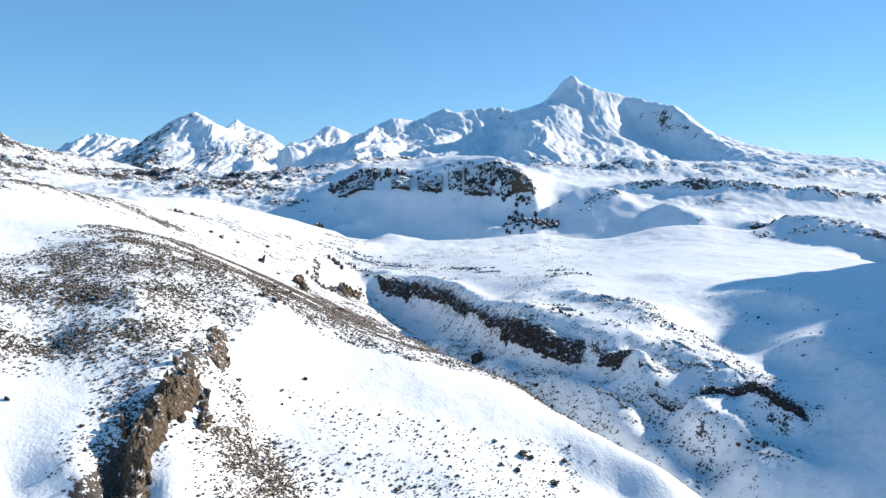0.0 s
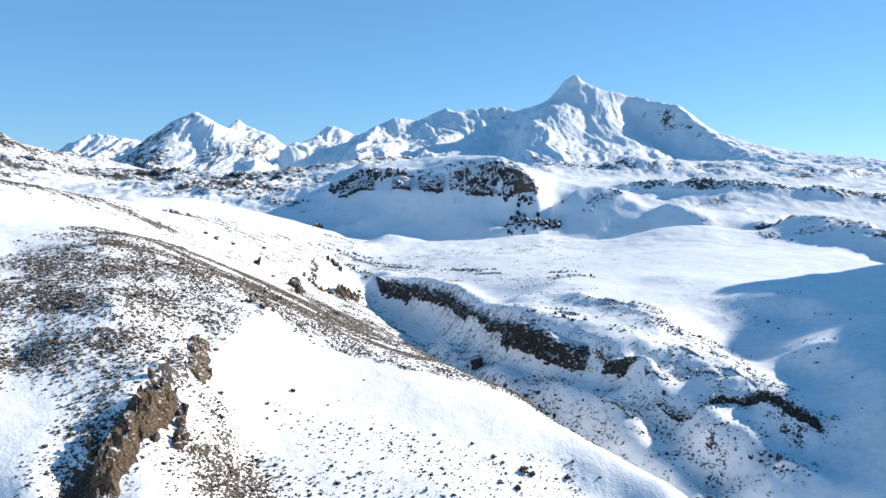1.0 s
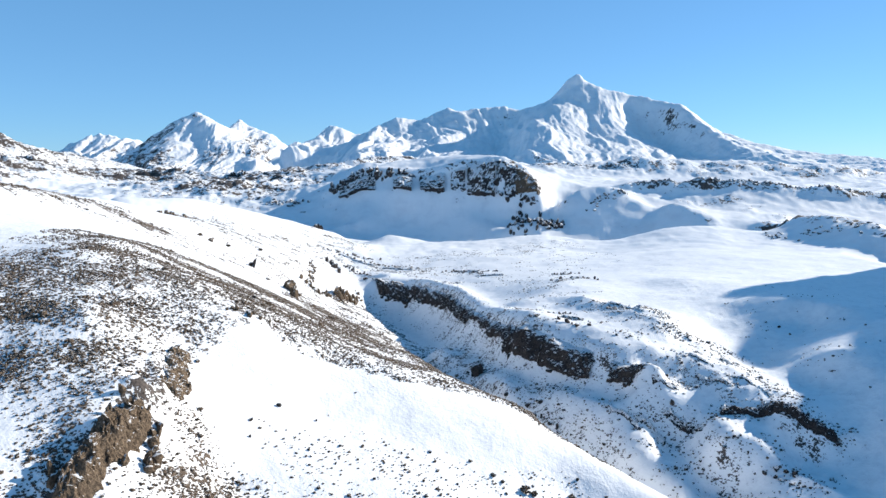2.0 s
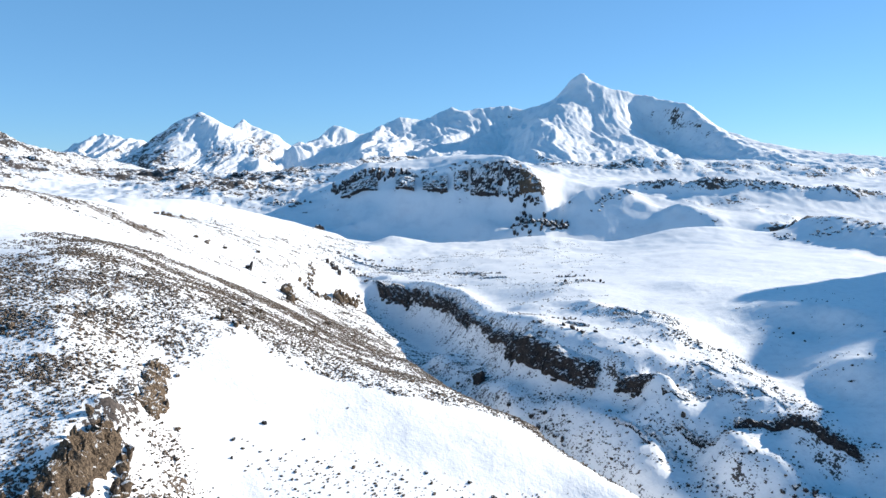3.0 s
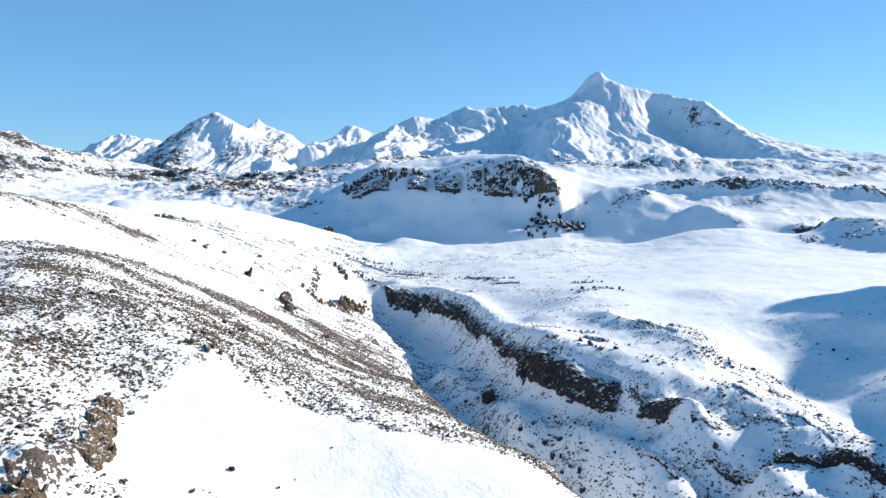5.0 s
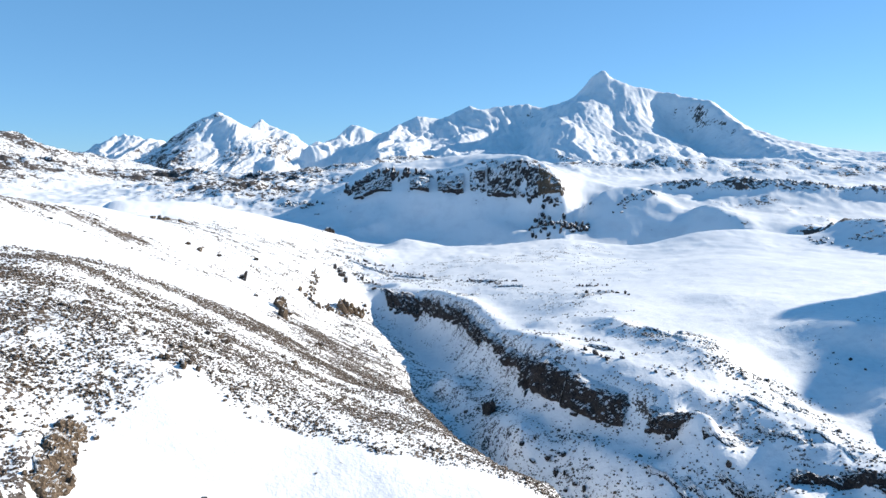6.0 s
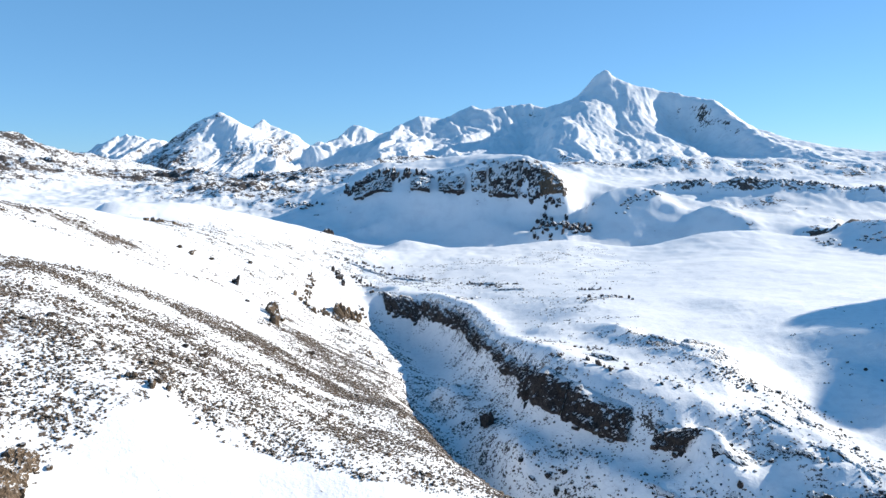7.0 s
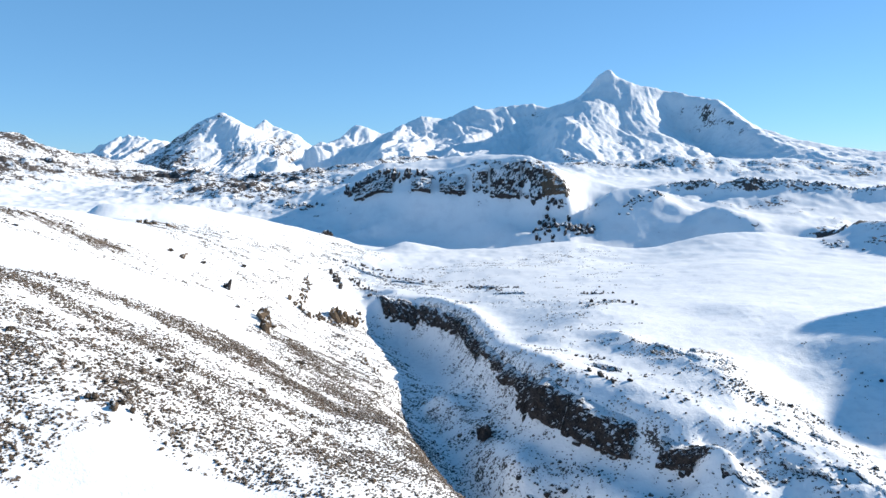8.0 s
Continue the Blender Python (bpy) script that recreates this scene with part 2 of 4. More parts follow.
GORGE_HEAD = [(-84, 616, 12), (-66, 481, 11.5), (-58, 520, 9), (-104, 755, 17), (-86, 456, 24), (-96, 449, 38), (-103, 604, 17)]
GORGE_FLOOR = [(-58, 474, 3), (-44, 430, 4), (-29, 386, 6), (-12, 345, 6.5), (2, 300, 7), (10, 266, 7), (24, 228, 4), (42, 203, 0), (75, 165, -5), (130, 110, -6)]
GORGE_LEFT = [(-68, 452, 12), (-50, 390, 13), (-24, 333, 16), (-15, 300, 17), (-6, 275, 18)]
GORGE_WALL = [(-4, 329, 11), (16, 287, 15), (15, 271, 17), (23, 251, 20.5), (34, 250, 18.5), (49, 232, 22), (52, 227, 21.5), (55, 224, 21), (60, 200, 14.0), (75, 181, 9.5)]
RIM = [(-70, 552, 14), (-55, 512, 17.5), (-26, 498, 17.5), (2, 452, 19.5), (12, 408, 21), (19, 350, 28), (27, 308, 33), (34, 272, 38.5), (48, 262, 35), (66, 240, 33), (74, 234, 33)]
RIM_BACK = [(-46, 524, 19), (-16, 508, 19), (12, 460, 21.5), (23, 412, 23), (30, 352, 30.5), (38, 312, 36.5), (47, 286, 40), (61, 264, 39.4), (76, 248, 36.5)]
RIM_FOOT = [(-46, 492, 4), (-26, 486, 3.5), (0, 444, 7), (8, 404, 10), (12, 346, 16), (22, 302, 20), (28, 268, 24.5), (44, 254, 25), (64, 234, 26)]
BROKEN_SLOPE = [(64, 227, 25.4), (71, 225, 27), (75, 219, 21.5), (75, 205, 16.3), (73, 212, 15.2), (82, 208, 24.5), (81, 197, 20.3), (91, 195, 21.6), (89, 215, 25), (80, 194, 7.5), (88, 180, 15), (67, 178, 7), (97, 210, 26.2)]
SPUR = [(64, 330, 38.5), (74, 303, 41), (82, 291, 42.8), (86, 272, 40.8), (95, 264, 35), (104, 256, 30.5), (101, 229, 30.5), (103, 209, 29.8), (109, 202, 25), (116, 204, 24.2)]
SPUR_LEDGE = [(71, 238, 30.4), (83, 233, 27), (91, 247, 33), (94, 212, 26)]
SPUR_FOOT = [(105, 197, 16.5), (105, 184, 16), (96, 192, 18.5), (106, 176, 17)]
PLATEAU = [(54, 287, 38.8), (38, 344, 34), (28, 492, 23), (7, 537, 19.5), (60, 430, 30), (111, 374, 36), (63, 381, 36.5), (81, 407, 35.2), (76, 314, 37.5)]
SPUR_INNER = [(57, 330, 36), (65, 303, 38.8), (73, 270, 40), (78, 254, 37)]
EAST_VALLEY = [(119, 200, 23), (120, 195, 21.2), (126, 228, 28.8), (121, 238, 30), (120, 255, 27.5), (118, 292, 33), (130, 312, 35.5), (110, 169, 16.7)]
EAST_SLOPE = [(136, 238, 38.5), (135, 286, 34.7), (152, 287, 36), (152, 260, 39), (162, 290, 44), (150, 307, 43), (175, 255, 44), (143, 214, 36.6), (122, 182, 22.5), (133, 183, 29.0), (140, 331, 38.2)]
EAST_EDGE = [(398, 556, 31.4), (363, 505, 32.3), (320, 445, 32.6), (263, 365, 37.6), (213, 295, 40.4), (176, 242, 39.1), (151, 206, 35.3), (135, 183, 29.0)]
# added hill out of view; its notched crest shapes the east slope's shadow
UNSEEN_HILL = [(445, 145, 140), (440, 245, 151), (428, 315, 164), (425, 345, 169), (425, 370, 177), (427, 388, 180), (428, 396, 168), (429, 414, 165), (430, 426, 168), (430, 433, 178), (428, 442, 178), (425, 452, 172), (423, 465, 169), (421, 480, 168), (420, 495, 166)]
UNSEEN_HILL_BACK = [(520, 300, 150), (520, 400, 160), (520, 470, 150), (560, 500, 120)]
UNSEEN_HILL_END = [(388, 540, 40), (400, 560, 40), (470, 580, 40), (560, 600, 50)]
DOME_FRONT = [(133, 385, 39), (91, 455, 30.1), (131, 475, 31.2), (168, 415, 36.3), (198, 576, 31.8), (231, 516, 34.4), (223, 415, 36.3), (246, 395, 35.9)]
DOME_CREST = [(-65, 797, 23), (-16, 776, 17), (46, 796, 15), (114, 796, 23), (183, 766, 17), (243, 767, 27), (305, 758, 37), (329, 697, 34), (339, 636, 30), (328, 536, 31.0), (317, 465, 32.8), (324, 414, 29.2)]
DOME_NEAR = [(-38, 695, 17), (35, 615, 22), (99, 645, 21), (151, 655, 19)]
DOME_BEHIND = [(-99, 855, 10), (-47, 855, 6), (34, 854, 0), (107, 844, 0)]
DOME_BEHIND_EAST = [(372, 762, 21), (440, 700, 16), (500, 600, 20)]
BASIN = [(-135, 903, 28), (-67, 929, 36), (25, 912, 33), (93, 889, 21), (135, 888, 29)]
KNOLL = [(163, 925, 54), (187, 941, 67), (221, 944, 72), (242, 928, 68), (252, 915, 56), (275, 892, 43), (294, 870, 51), (311, 843, 45), (321, 803, 34)]
CLEFT = [(168, 965, 54), (155, 942, 46), (143, 923, 33), (129, 907, 21), (111, 895, 9)]
KNOLL_SHADE = [(118, 846, 16), (149, 857, 16), (185, 835, 8), (220, 804, 1), (261, 780, 8)]
BENCH = [(278, 996, 69), (333, 989, 70), (377, 978, 71), (423, 975, 70), (473, 963, 64), (526, 946, 59), (624, 925, 46)]
BENCH_FRONT = [(279, 970, 58), (319, 946, 51), (356, 922, 46), (392, 923, 52), (409, 868, 41), (418, 811, 33)]
EAST_SCARP = [(377, 776, 34), (390, 735, 39), (395, 686, 46), (398, 631, 47), (396, 578, 40)]
BENCH_BACK = [(285, 1125, 75), (412, 1155, 77), (540, 1155, 73), (649, 1103, 60)]
CLIFF_TOP = [(-177, 1002, 57), (-124, 1006, 93), (-71, 996, 92), (-20, 986, 93), (38, 977, 103), (80, 973, 108), (108, 962, 98), (125, 949, 81)]
CLIFF_FOOT = [(-163, 976, 50), (-112, 973, 64), (-69, 958, 67), (5, 948, 65), (53, 942, 57), (93, 931, 52), (129, 932, 62)]
CLIFF_SLOPE = [(92, 878, 30)]
CLIFF_BACK = [(-155, 1259, 102), (-26, 1260, 105), (95, 1160, 114), (167, 1106, 85), (223, 1206, 80)]
MOUNTAIN_FOOT = [(415, 1491, 100), (640, 1511, 100), (769, 1459, 88), (944, 1407, 77), (214, 1510, 95), (23, 1662, 103)]
WEST_FLATS = [(-234, 959, 32), (-200, 1203, 56), (-366, 1406, 64), (-535, 1586, 55), (-340, 1152, 48), (-508, 1304, 52), (-308, 1609, 82), (-170, 1915, 110)]
WEST_FLATS_FAR = [(-729, 1759, 73), (-817, 1706, 52), (-914, 1609, 78), (-986, 1510, 96), (-933, 1208, 91)]
LEFT_RANGE = [(-1557, 1776, 214), (-1323, 1763, 191), (-1167, 1751, 167), (-1127, 1778, 147), (-1097, 1866, 126), (-1091, 2016, 116)]
FAR_FLOOR = [(-1155, 2312, 64), (-720, 2312, 64), (-364, 2314, 80), (-2201, 2617, 81), (-1530, 2616, 77), (33, 2415, 84), (931, 2616, 78), (1615, 2313, 76), (-3035, 4529, 67), (-1486, 4528, 68), (62, 4528, 69), (1611, 4528, 70), (3159, 4528, 71), (4171, 3016, 57), (-4346, 3016, 51)]
GROUND_LINES = [HILL_SHOULDER, HILL_BACK, HILL_BACK_LOW, HILL_FACE, HILL_FOOT, RIB_TOP, RIB_RIGHT, RIB_HOLLOW, WEST_BANK, BEHIND, WEST_CREST, WEST_BEHIND, WEST_SLOPE, WEST_SLOPE_FAR, SECOND_CREST, SECOND_BEHIND, GORGE_HEAD, GORGE_FLOOR, GORGE_LEFT, GORGE_WALL, RIM, RIM_BACK, RIM_FOOT, BROKEN_SLOPE, SPUR, SPUR_LEDGE, SPUR_FOOT, PLATEAU, SPUR_INNER, EAST_VALLEY, EAST_SLOPE, EAST_EDGE, UNSEEN_HILL, UNSEEN_HILL_BACK, UNSEEN_HILL_END, DOME_FRONT, DOME_CREST, DOME_NEAR, DOME_BEHIND, DOME_BEHIND_EAST, BASIN, KNOLL, CLEFT, KNOLL_SHADE, BENCH, BENCH_FRONT, EAST_SCARP, BENCH_BACK, CLIFF_TOP, CLIFF_FOOT, CLIFF_SLOPE, CLIFF_BACK, MOUNTAIN_FOOT, WEST_FLATS, WEST_FLATS_FAR, LEFT_RANGE, FAR_FLOOR]

WEST_CONE = [(-760, 3449, 215), (-675, 3467, 259), (-646, 3473, 294), (-617, 3478, 320), (-565, 3467, 310), (-504, 3446, 289), (-434, 3426, 265)]
MAIN_SKYLINE = [(-323, 2482, 221), (-272, 2498, 244), (-231, 2513, 272), (-205, 2525, 287), (-176, 2537, 286), (-128, 2550, 283), (-75, 2563, 292), (-32, 2574, 309), (0, 2584, 325), (54, 2583, 310), (97, 2582, 320), (161, 2569, 327), (212, 2545, 331), (252, 2522, 318), (301, 2496, 326), (347, 2460, 333), (372, 2426, 345), (394, 2402, 368), (416, 2393, 396), (441, 2384, 417), (465, 2379, 421), (487, 2375, 401), (555, 2355, 371), (661, 2317, 338), (726, 2281, 321), (774, 2244, 297), (818, 2196, 259)]
MAIN_SKYLINE_EAST = [(818, 2196, 259), (848, 2163, 230), (874, 2131, 209), (922, 2078, 182), (965, 2024, 160), (1005, 1971, 145), (1053, 1911, 131), (1085, 1858, 119), (1124, 1799, 111), (1169, 1734, 99), (1206, 1633, 91)]
BUTTRESS_RIDGE = [(390, 2374, 351), (341, 2279, 298), (284, 2166, 253), (225, 2022, 202), (223, 1911, 161), (228, 1770, 119), (234, 1638, 93)]
BUTTRESS_MID = [(459, 2360, 391), (435, 2283, 326), (437, 2191, 272), (421, 2062, 212), (419, 1929, 161), (409, 1778, 118)]
BUTTRESS_EAST = [(507, 2350, 384), (553, 2278, 325), (565, 2203, 260), (586, 2104, 199), (600, 1964, 152), (602, 1785, 116), (598, 1595, 88)]
EAST_GULLY = [(640, 2291, 293), (658, 2229, 229), (679, 2118, 174), (688, 1935, 129), (677, 1693, 96)]
EAST_RIB = [(719, 2247, 307), (713, 2159, 274), (722, 2061, 232), (746, 1956, 192), (776, 1847, 161), (807, 1723, 128), (829, 1600, 103), (853, 1484, 87)]
EAST_FLANK = [(837, 2103, 200), (878, 1977, 162), (928, 1819, 125), (964, 1674, 101)]
WEST_VALLEY = [(260, 2491, 295), (196, 2466, 257), (149, 2369, 200), (148, 2199, 146), (145, 1979, 108), (141, 1749, 81)]
WEST_KNOLL = [(100, 2232, 198), (75, 2113, 169), (63, 1983, 135), (71, 1833, 105)]
KNOLL_GAP = [(35, 2414, 222), (14, 2234, 162), (3, 2034, 116)]
WEST_KNOLL_TWO = [(-24, 2284, 193), (-47, 2113, 148), (-58, 1913, 105)]
WEST_HOLLOW = [(-118, 2481, 243), (-98, 2362, 197), (-85, 2182, 148), (-74, 1982, 105)]
WEST_SHOULDER = [(-228, 2413, 231), (-205, 2274, 194), (-178, 2136, 159), (-148, 1978, 125)]
WEST_SADDLE = [(-326, 2431, 196), (-306, 2212, 158), (-285, 2013, 126), (-270, 1863, 102)]
WEST_PASS = [(-670, 3397, 242), (-659, 3113, 193), (-630, 2710, 147), (-585, 2309, 109), (-536, 1959, 87)]
MAIN_FOOT = [(-601, 2305, 5), (-285, 1804, 26), (-60, 1604, 34), (85, 1504, 45), (221, 1464, 47), (398, 1424, 48), (610, 1434, 48), (766, 1404, 49), (911, 1353, 45), (1176, 1403, 43)]
MAIN_BACK = [(-953, 3915, -11), (-282, 3915, -10), (340, 3413, 4), (870, 3212, 10), (1537, 2911, 19), (2161, 2610, 28)]
MAIN_LINES = [WEST_CONE, MAIN_SKYLINE, MAIN_SKYLINE_EAST, BUTTRESS_RIDGE, BUTTRESS_MID, BUTTRESS_EAST, EAST_GULLY, EAST_RIB, EAST_FLANK, WEST_VALLEY, WEST_SHOULDER, WEST_SADDLE, WEST_PASS, WEST_HOLLOW, WEST_KNOLL_TWO, WEST_KNOLL, KNOLL_GAP, MAIN_FOOT, MAIN_BACK]

LEFT_SKYLINE = [(-1425, 2784, 125), (-1325, 2834, 192), (-1263, 2862, 236), (-1210, 2888, 280), (-1150, 2914, 323), (-1120, 2915, 332), (-1092, 2921, 347), (-1059, 2936, 329), (-1002, 2953, 296), (-988, 3023, 280), (-1000, 3177, 323), (-945, 3173, 307), (-855, 3116, 272), (-762, 3037, 227), (-682, 2934, 183)]
LEFT_SPUR = [(-1135, 2863, 307), (-1148, 2760, 244), (-1132, 2647, 183), (-1093, 2501, 126), (-1046, 2302, 85)]
LEFT_FACE = [(-1250, 2836, 211), (-1252, 2714, 151), (-1225, 2549, 105)]
LEFT_GULLY = [(-1086, 2882, 310), (-1048, 2800, 246), (-1004, 2678, 177), (-955, 2504, 122)]
LEFT_NOSE = [(-1048, 2886, 313), (-977, 2762, 239), (-909, 2638, 171), (-854, 2488, 121)]
LEFT_RIB = [(-922, 3076, 275), (-824, 2865, 206), (-724, 2634, 144)]
LEFT_FOOT = [(-1320, 2507, 7), (-1076, 2306, 9), (-878, 2205, 9), (-704, 2256, 17), (-598, 2458, 20), (-567, 2710, 24)]
LEFT_BACK = [(-1771, 3314, 20), (-1457, 3515, 15), (-1096, 3615, 13), (-693, 3314, 21)]
LEFT_LINES = [LEFT_SKYLINE, LEFT_SPUR, LEFT_FACE, LEFT_GULLY, LEFT_NOSE, LEFT_RIB, LEFT_FOOT, LEFT_BACK]

FAR_SKYLINE = [(-2359, 4016, 160), (-2274, 4021, 207), (-2205, 4026, 241), (-2154, 4032, 283), (-2096, 4038, 372), (-2050, 4044, 306), (-2010, 4054, 288), (-1916, 4070, 268), (-1786, 4085, 237), (-1617, 4088, 175)]
FAR_SPUR = [(-2053, 3951, 289), (-2013, 3821, 218), (-1948, 3630, 136)]
FAR_GULLY = [(-1918, 3893, 230), (-1802, 3682, 152)]
FAR_FOOT = [(-2150, 3522, 75), (-1825, 3421, 70), (-1555, 3471, 70), (-1375, 3622, 68)]
FAR_BACK = [(-2733, 4469, -8), (-2312, 4469, -8), (-1700, 4469, -8)]
FAR_LINES = [FAR_SKYLINE, FAR_SPUR, FAR_GULLY, FAR_FOOT, FAR_BACK]


# ---- where scrub and rock lie: line, half width, amount ----
HILL_SCRUB = [
    ([(62, 164), (45, 174), (30, 182), (18, 189), (0, 186)], 3.5, 1.1),
    ([(-4, 176), (-14, 177), (-30, 181), (-48, 185)], 6.0, 0.9),
    ([(-98, 170), (-66, 182), (-50, 186)], 16, 1.0),
    ([(-100, 150), (-86, 153), (-68, 162), (-58, 170)], 12, 1.05),
    ([(-92, 132), (-74, 137), (-62, 146)], 9, 1.0),
    ([(-60, 133), (-59, 118), (-57, 104), (-55, 92)], 6, 0.8),
]
BOWL_SCRUB = [
    ([(-47, 139), (-42, 133), (-38, 127)], 3.6, 1.1),
    ([(-38, 126), (-33, 117), (-27, 106)], 8.0, 2.4),
    ([(-31, 128), (-24, 120)], 6.0, 0.5),
    ([(-28, 148), (-10, 152), (8, 152), (30, 156)], 9, 0.16),
    ([(-22, 134), (0, 138), (22, 140)], 10, 0.22),
]
HILL_BACK_SCRUB = [
    ([(-100, 205), (-73, 198), (-45, 199), (-19, 195), (2, 187)], 15, 0.8),
    ([(-102, 251), (-66, 270), (-43, 268), (-17, 241), (0, 222)], 7, 0.8),
    ([(-66, 322), (-49, 322), (-32, 318), (-9, 250), (4, 228)], 9, 0.9),
    ([(-110, 232), (-72, 226), (-40, 222), (-12, 212), (8, 200)], 14, 0.8),
    ([(-75, 262), (-45, 260), (-22, 250), (-3, 238), (7, 213), (20, 198)], 10, 1.3),
    ([(-60, 330), (-38, 290), (-22, 262)], 11, 1.0),
    ([(-68, 450), (-54, 395), (-44, 335), (-26, 292), (-4, 260)], 15, 0.75),
]
GORGE_SCRUB = [
    ([(-202, 296), (-188, 320), (-172, 346), (-150, 356)], 15, 1.3),
    ([(-84, 430), (-68, 340), (-46, 305), (-26, 272)], 9, 0.45),
    ([(-70, 455), (-58, 400), (-42, 345)], 8, 0.65),
    ([(-205, 500), (-150, 540), (-110, 600)], 10, 0.4),
    ([(-150, 440), (-118, 480), (-95, 540)], 7, 0.35),
    ([(-6, 335), (14, 288), (26, 252), (44, 222)], 17, 0.6),
    ([(70, 300), (86, 268), (104, 262), (104, 232), (112, 202)], 9, 0.45),
    ([(60, 222), (78, 214), (92, 200)], 10, 0.45),
]
FAR_SCRUB = [
    ([(40, 320), (55, 275), (70, 245)], 18, 0.2),
    ([(10, 520), (60, 500), (130, 620)], 70, 0.10),
    ([(128, 240), (150, 300), (190, 360)], 35, 0.09),
    (GORGE_FLOOR[:5], 16, 0.6),
    ([(20, 560), (60, 430), (58, 330)], 38, 0.10),
    ([(-20, 640), (60, 650), (120, 720)], 45, 0.16),
    ([(-165, 480), (-112, 440), (-85, 380)], 26, 0.5),
    ([(-190, 560), (-130, 620), (-110, 700)], 30, 0.5), ([(-245, 560), (-228, 552), (-205, 540)], 10, 0.9), ([(-150, 330), (-120, 350), (-95, 400)], 16, 0.3),
    ([(-120, 178), (-105, 160)], 14, 0.2),
]
SCRUB_BANDS = BOWL_SCRUB + HILL_SCRUB + HILL_BACK_SCRUB + GORGE_SCRUB + FAR_SCRUB
ROCK_BANDS = [
    (GORGE_WALL, 24, 0.3), (RIM_FOOT[:6], 16, 0.2), (GORGE_FLOOR[:5], 14, 0.42), (GORGE_LEFT, 10, 0.45), (BROKEN_SLOPE, 15, 0.3), (SPUR, 8, 0.5), (SPUR_LEDGE, 7, 0.5),
    (GORGE_HEAD, 18, 0.3), (RIB_TOP, 4, 0.9), (WEST_SLOPE, 12, 0.3), (CLIFF_TOP, 14, 0.6), (CLIFF_FOOT, 14, 0.25), (KNOLL, 14, 0.5),
    # the added east hill is roughened too, for a ragged shadow edge
    (UNSEEN_HILL, 30, 0.35), (BENCH, 22, 0.9), (BENCH_FRONT, 30, 0.5), (EAST_SCARP, 24, 1.1), (LEFT_RANGE, 200, 1.2), (WEST_FLATS_FAR, 180, 1.4), (WEST_FLATS[2:], 170, 1.2), (WEST_FLATS[:2], 100, 0.4), (MOUNTAIN_FOOT, 70, 0.7),
]

RIM_BANDS = [(RIM, 8, 0.42)]
HUMMOCK_BANDS = [([(0, 530), (40, 470), (62, 400), (50, 340), (58, 290), (70, 262)], 26, 1.0), ([(-100, 620), (-60, 590), (-10, 545)], 30, 1.3), ([(-10, 700), (60, 640), (130, 560)], 60, 0.7),
                 (WEST_SLOPE_FAR, 30, 0.8), (SPUR, 12, 0.9), (GORGE_WALL, 18, 0.8)]
STONE_BANDS = [(GORGE_WALL, 16, 0.9), (RIM_FOOT, 10, 0.8), (RIM, 6, 0.9), (SPUR, 10, 0.8), (BROKEN_SLOPE, 14, 0.8), (SPUR_LEDGE, 10, 0.8), (GORGE_LEFT, 12, 0.8),
               ([(0, 530), (40, 470), (62, 400), (50, 340), (58, 290), (70, 262)], 24, 0.16), ([(-100, 620), (-60, 590), (-10, 545)], 26, 0.7),
               ([(128, 240), (150, 300), (190, 360)], 35, 0.1), ([(-100, 470), (-90, 440), (-80, 420)], 8, 0.6)]


BOWL_EDGE = [(-60, 166), (-51, 175), (-46, 181), (-40, 178), (-31, 176), (-22, 178.5), (-9, 179), (0, 181), (12, 184), (25, 179), (40, 171), (62, 159)]
BOWL_WEST = [(90, -46), (120, -46), (142, -49), (160, -53), (176, -46), (190, -46)]


def in_bowl(x, y):
    """1 in the smooth snow bowl under the hill's shoulder, 0 outside."""
    edge, west = np.array(BOWL_EDGE, float), np.array(BOWL_WEST, float)
    ragged = 2.4 * fbm(x, y, 6, 4, 77, 0.7)
    return smooth(-0.6, 0.8, np.interp(x, edge[:, 0], edge[:, 1]) - y + ragged) * smooth(-0.6, 0.8, x - np.interp(y, west[:, 0], west[:, 1]) + ragged) * (x < 64)


def amount(bands, x, y):
    total = np.zeros(x.shape)
    for line, width, much in bands:
        p = np.array([q[:2] for q in line], float)
        (x0, y0), (x1, y1) = p.min(0) - 3 * width, p.max(0) + 3 * width
        m = (x > x0) & (x < x1) & (y > y0) & (y < y1)
        if m.any():
            total[m] = np.maximum(total[m], much * np.exp(-(away(line, x[m], y[m]) / width) ** 2))
    return total


# ---- the ground ----
LOOSE = [BEHIND, FAR_FLOOR, WEST_FLATS, WEST_FLATS_FAR, GORGE_HEAD, WEST_SLOPE, WEST_SLOPE_FAR, EAST_SLOPE, EAST_VALLEY, BROKEN_SLOPE, DOME_FRONT,
         DOME_NEAR, BENCH_FRONT, BENCH_BACK, PLATEAU, WEST_BANK]
relief = Relief(GROUND_LINES)


def bearings(fine, n_fine, n_side):
    side = fine + (math.pi - fine) * (np.linspace(0, 1, n_side + 1)[1:]) ** 1.5
    mid = np.linspace(-fine, fine, n_fine)
    return np.r_[-side[::-1][1:], mid, side]


def polar_grid(th, lr):
    TH, LR = np.meshgrid(th, lr)
    return POLE[0] + np.exp(LR) * np.sin(TH), POLE[1] + np.exp(LR) * np.cos(TH), np.exp(LR)


ground_th = bearings(0.66, 700, 70)
ground_lr = np.r_[np.log(np.geomspace(8, 95, 14)), np.log(np.geomspace(97, 2200, 660)), np.log(np.geomspace(2260, 4850, 22))]
X, Y, R = polar_grid(ground_th, ground_lr)
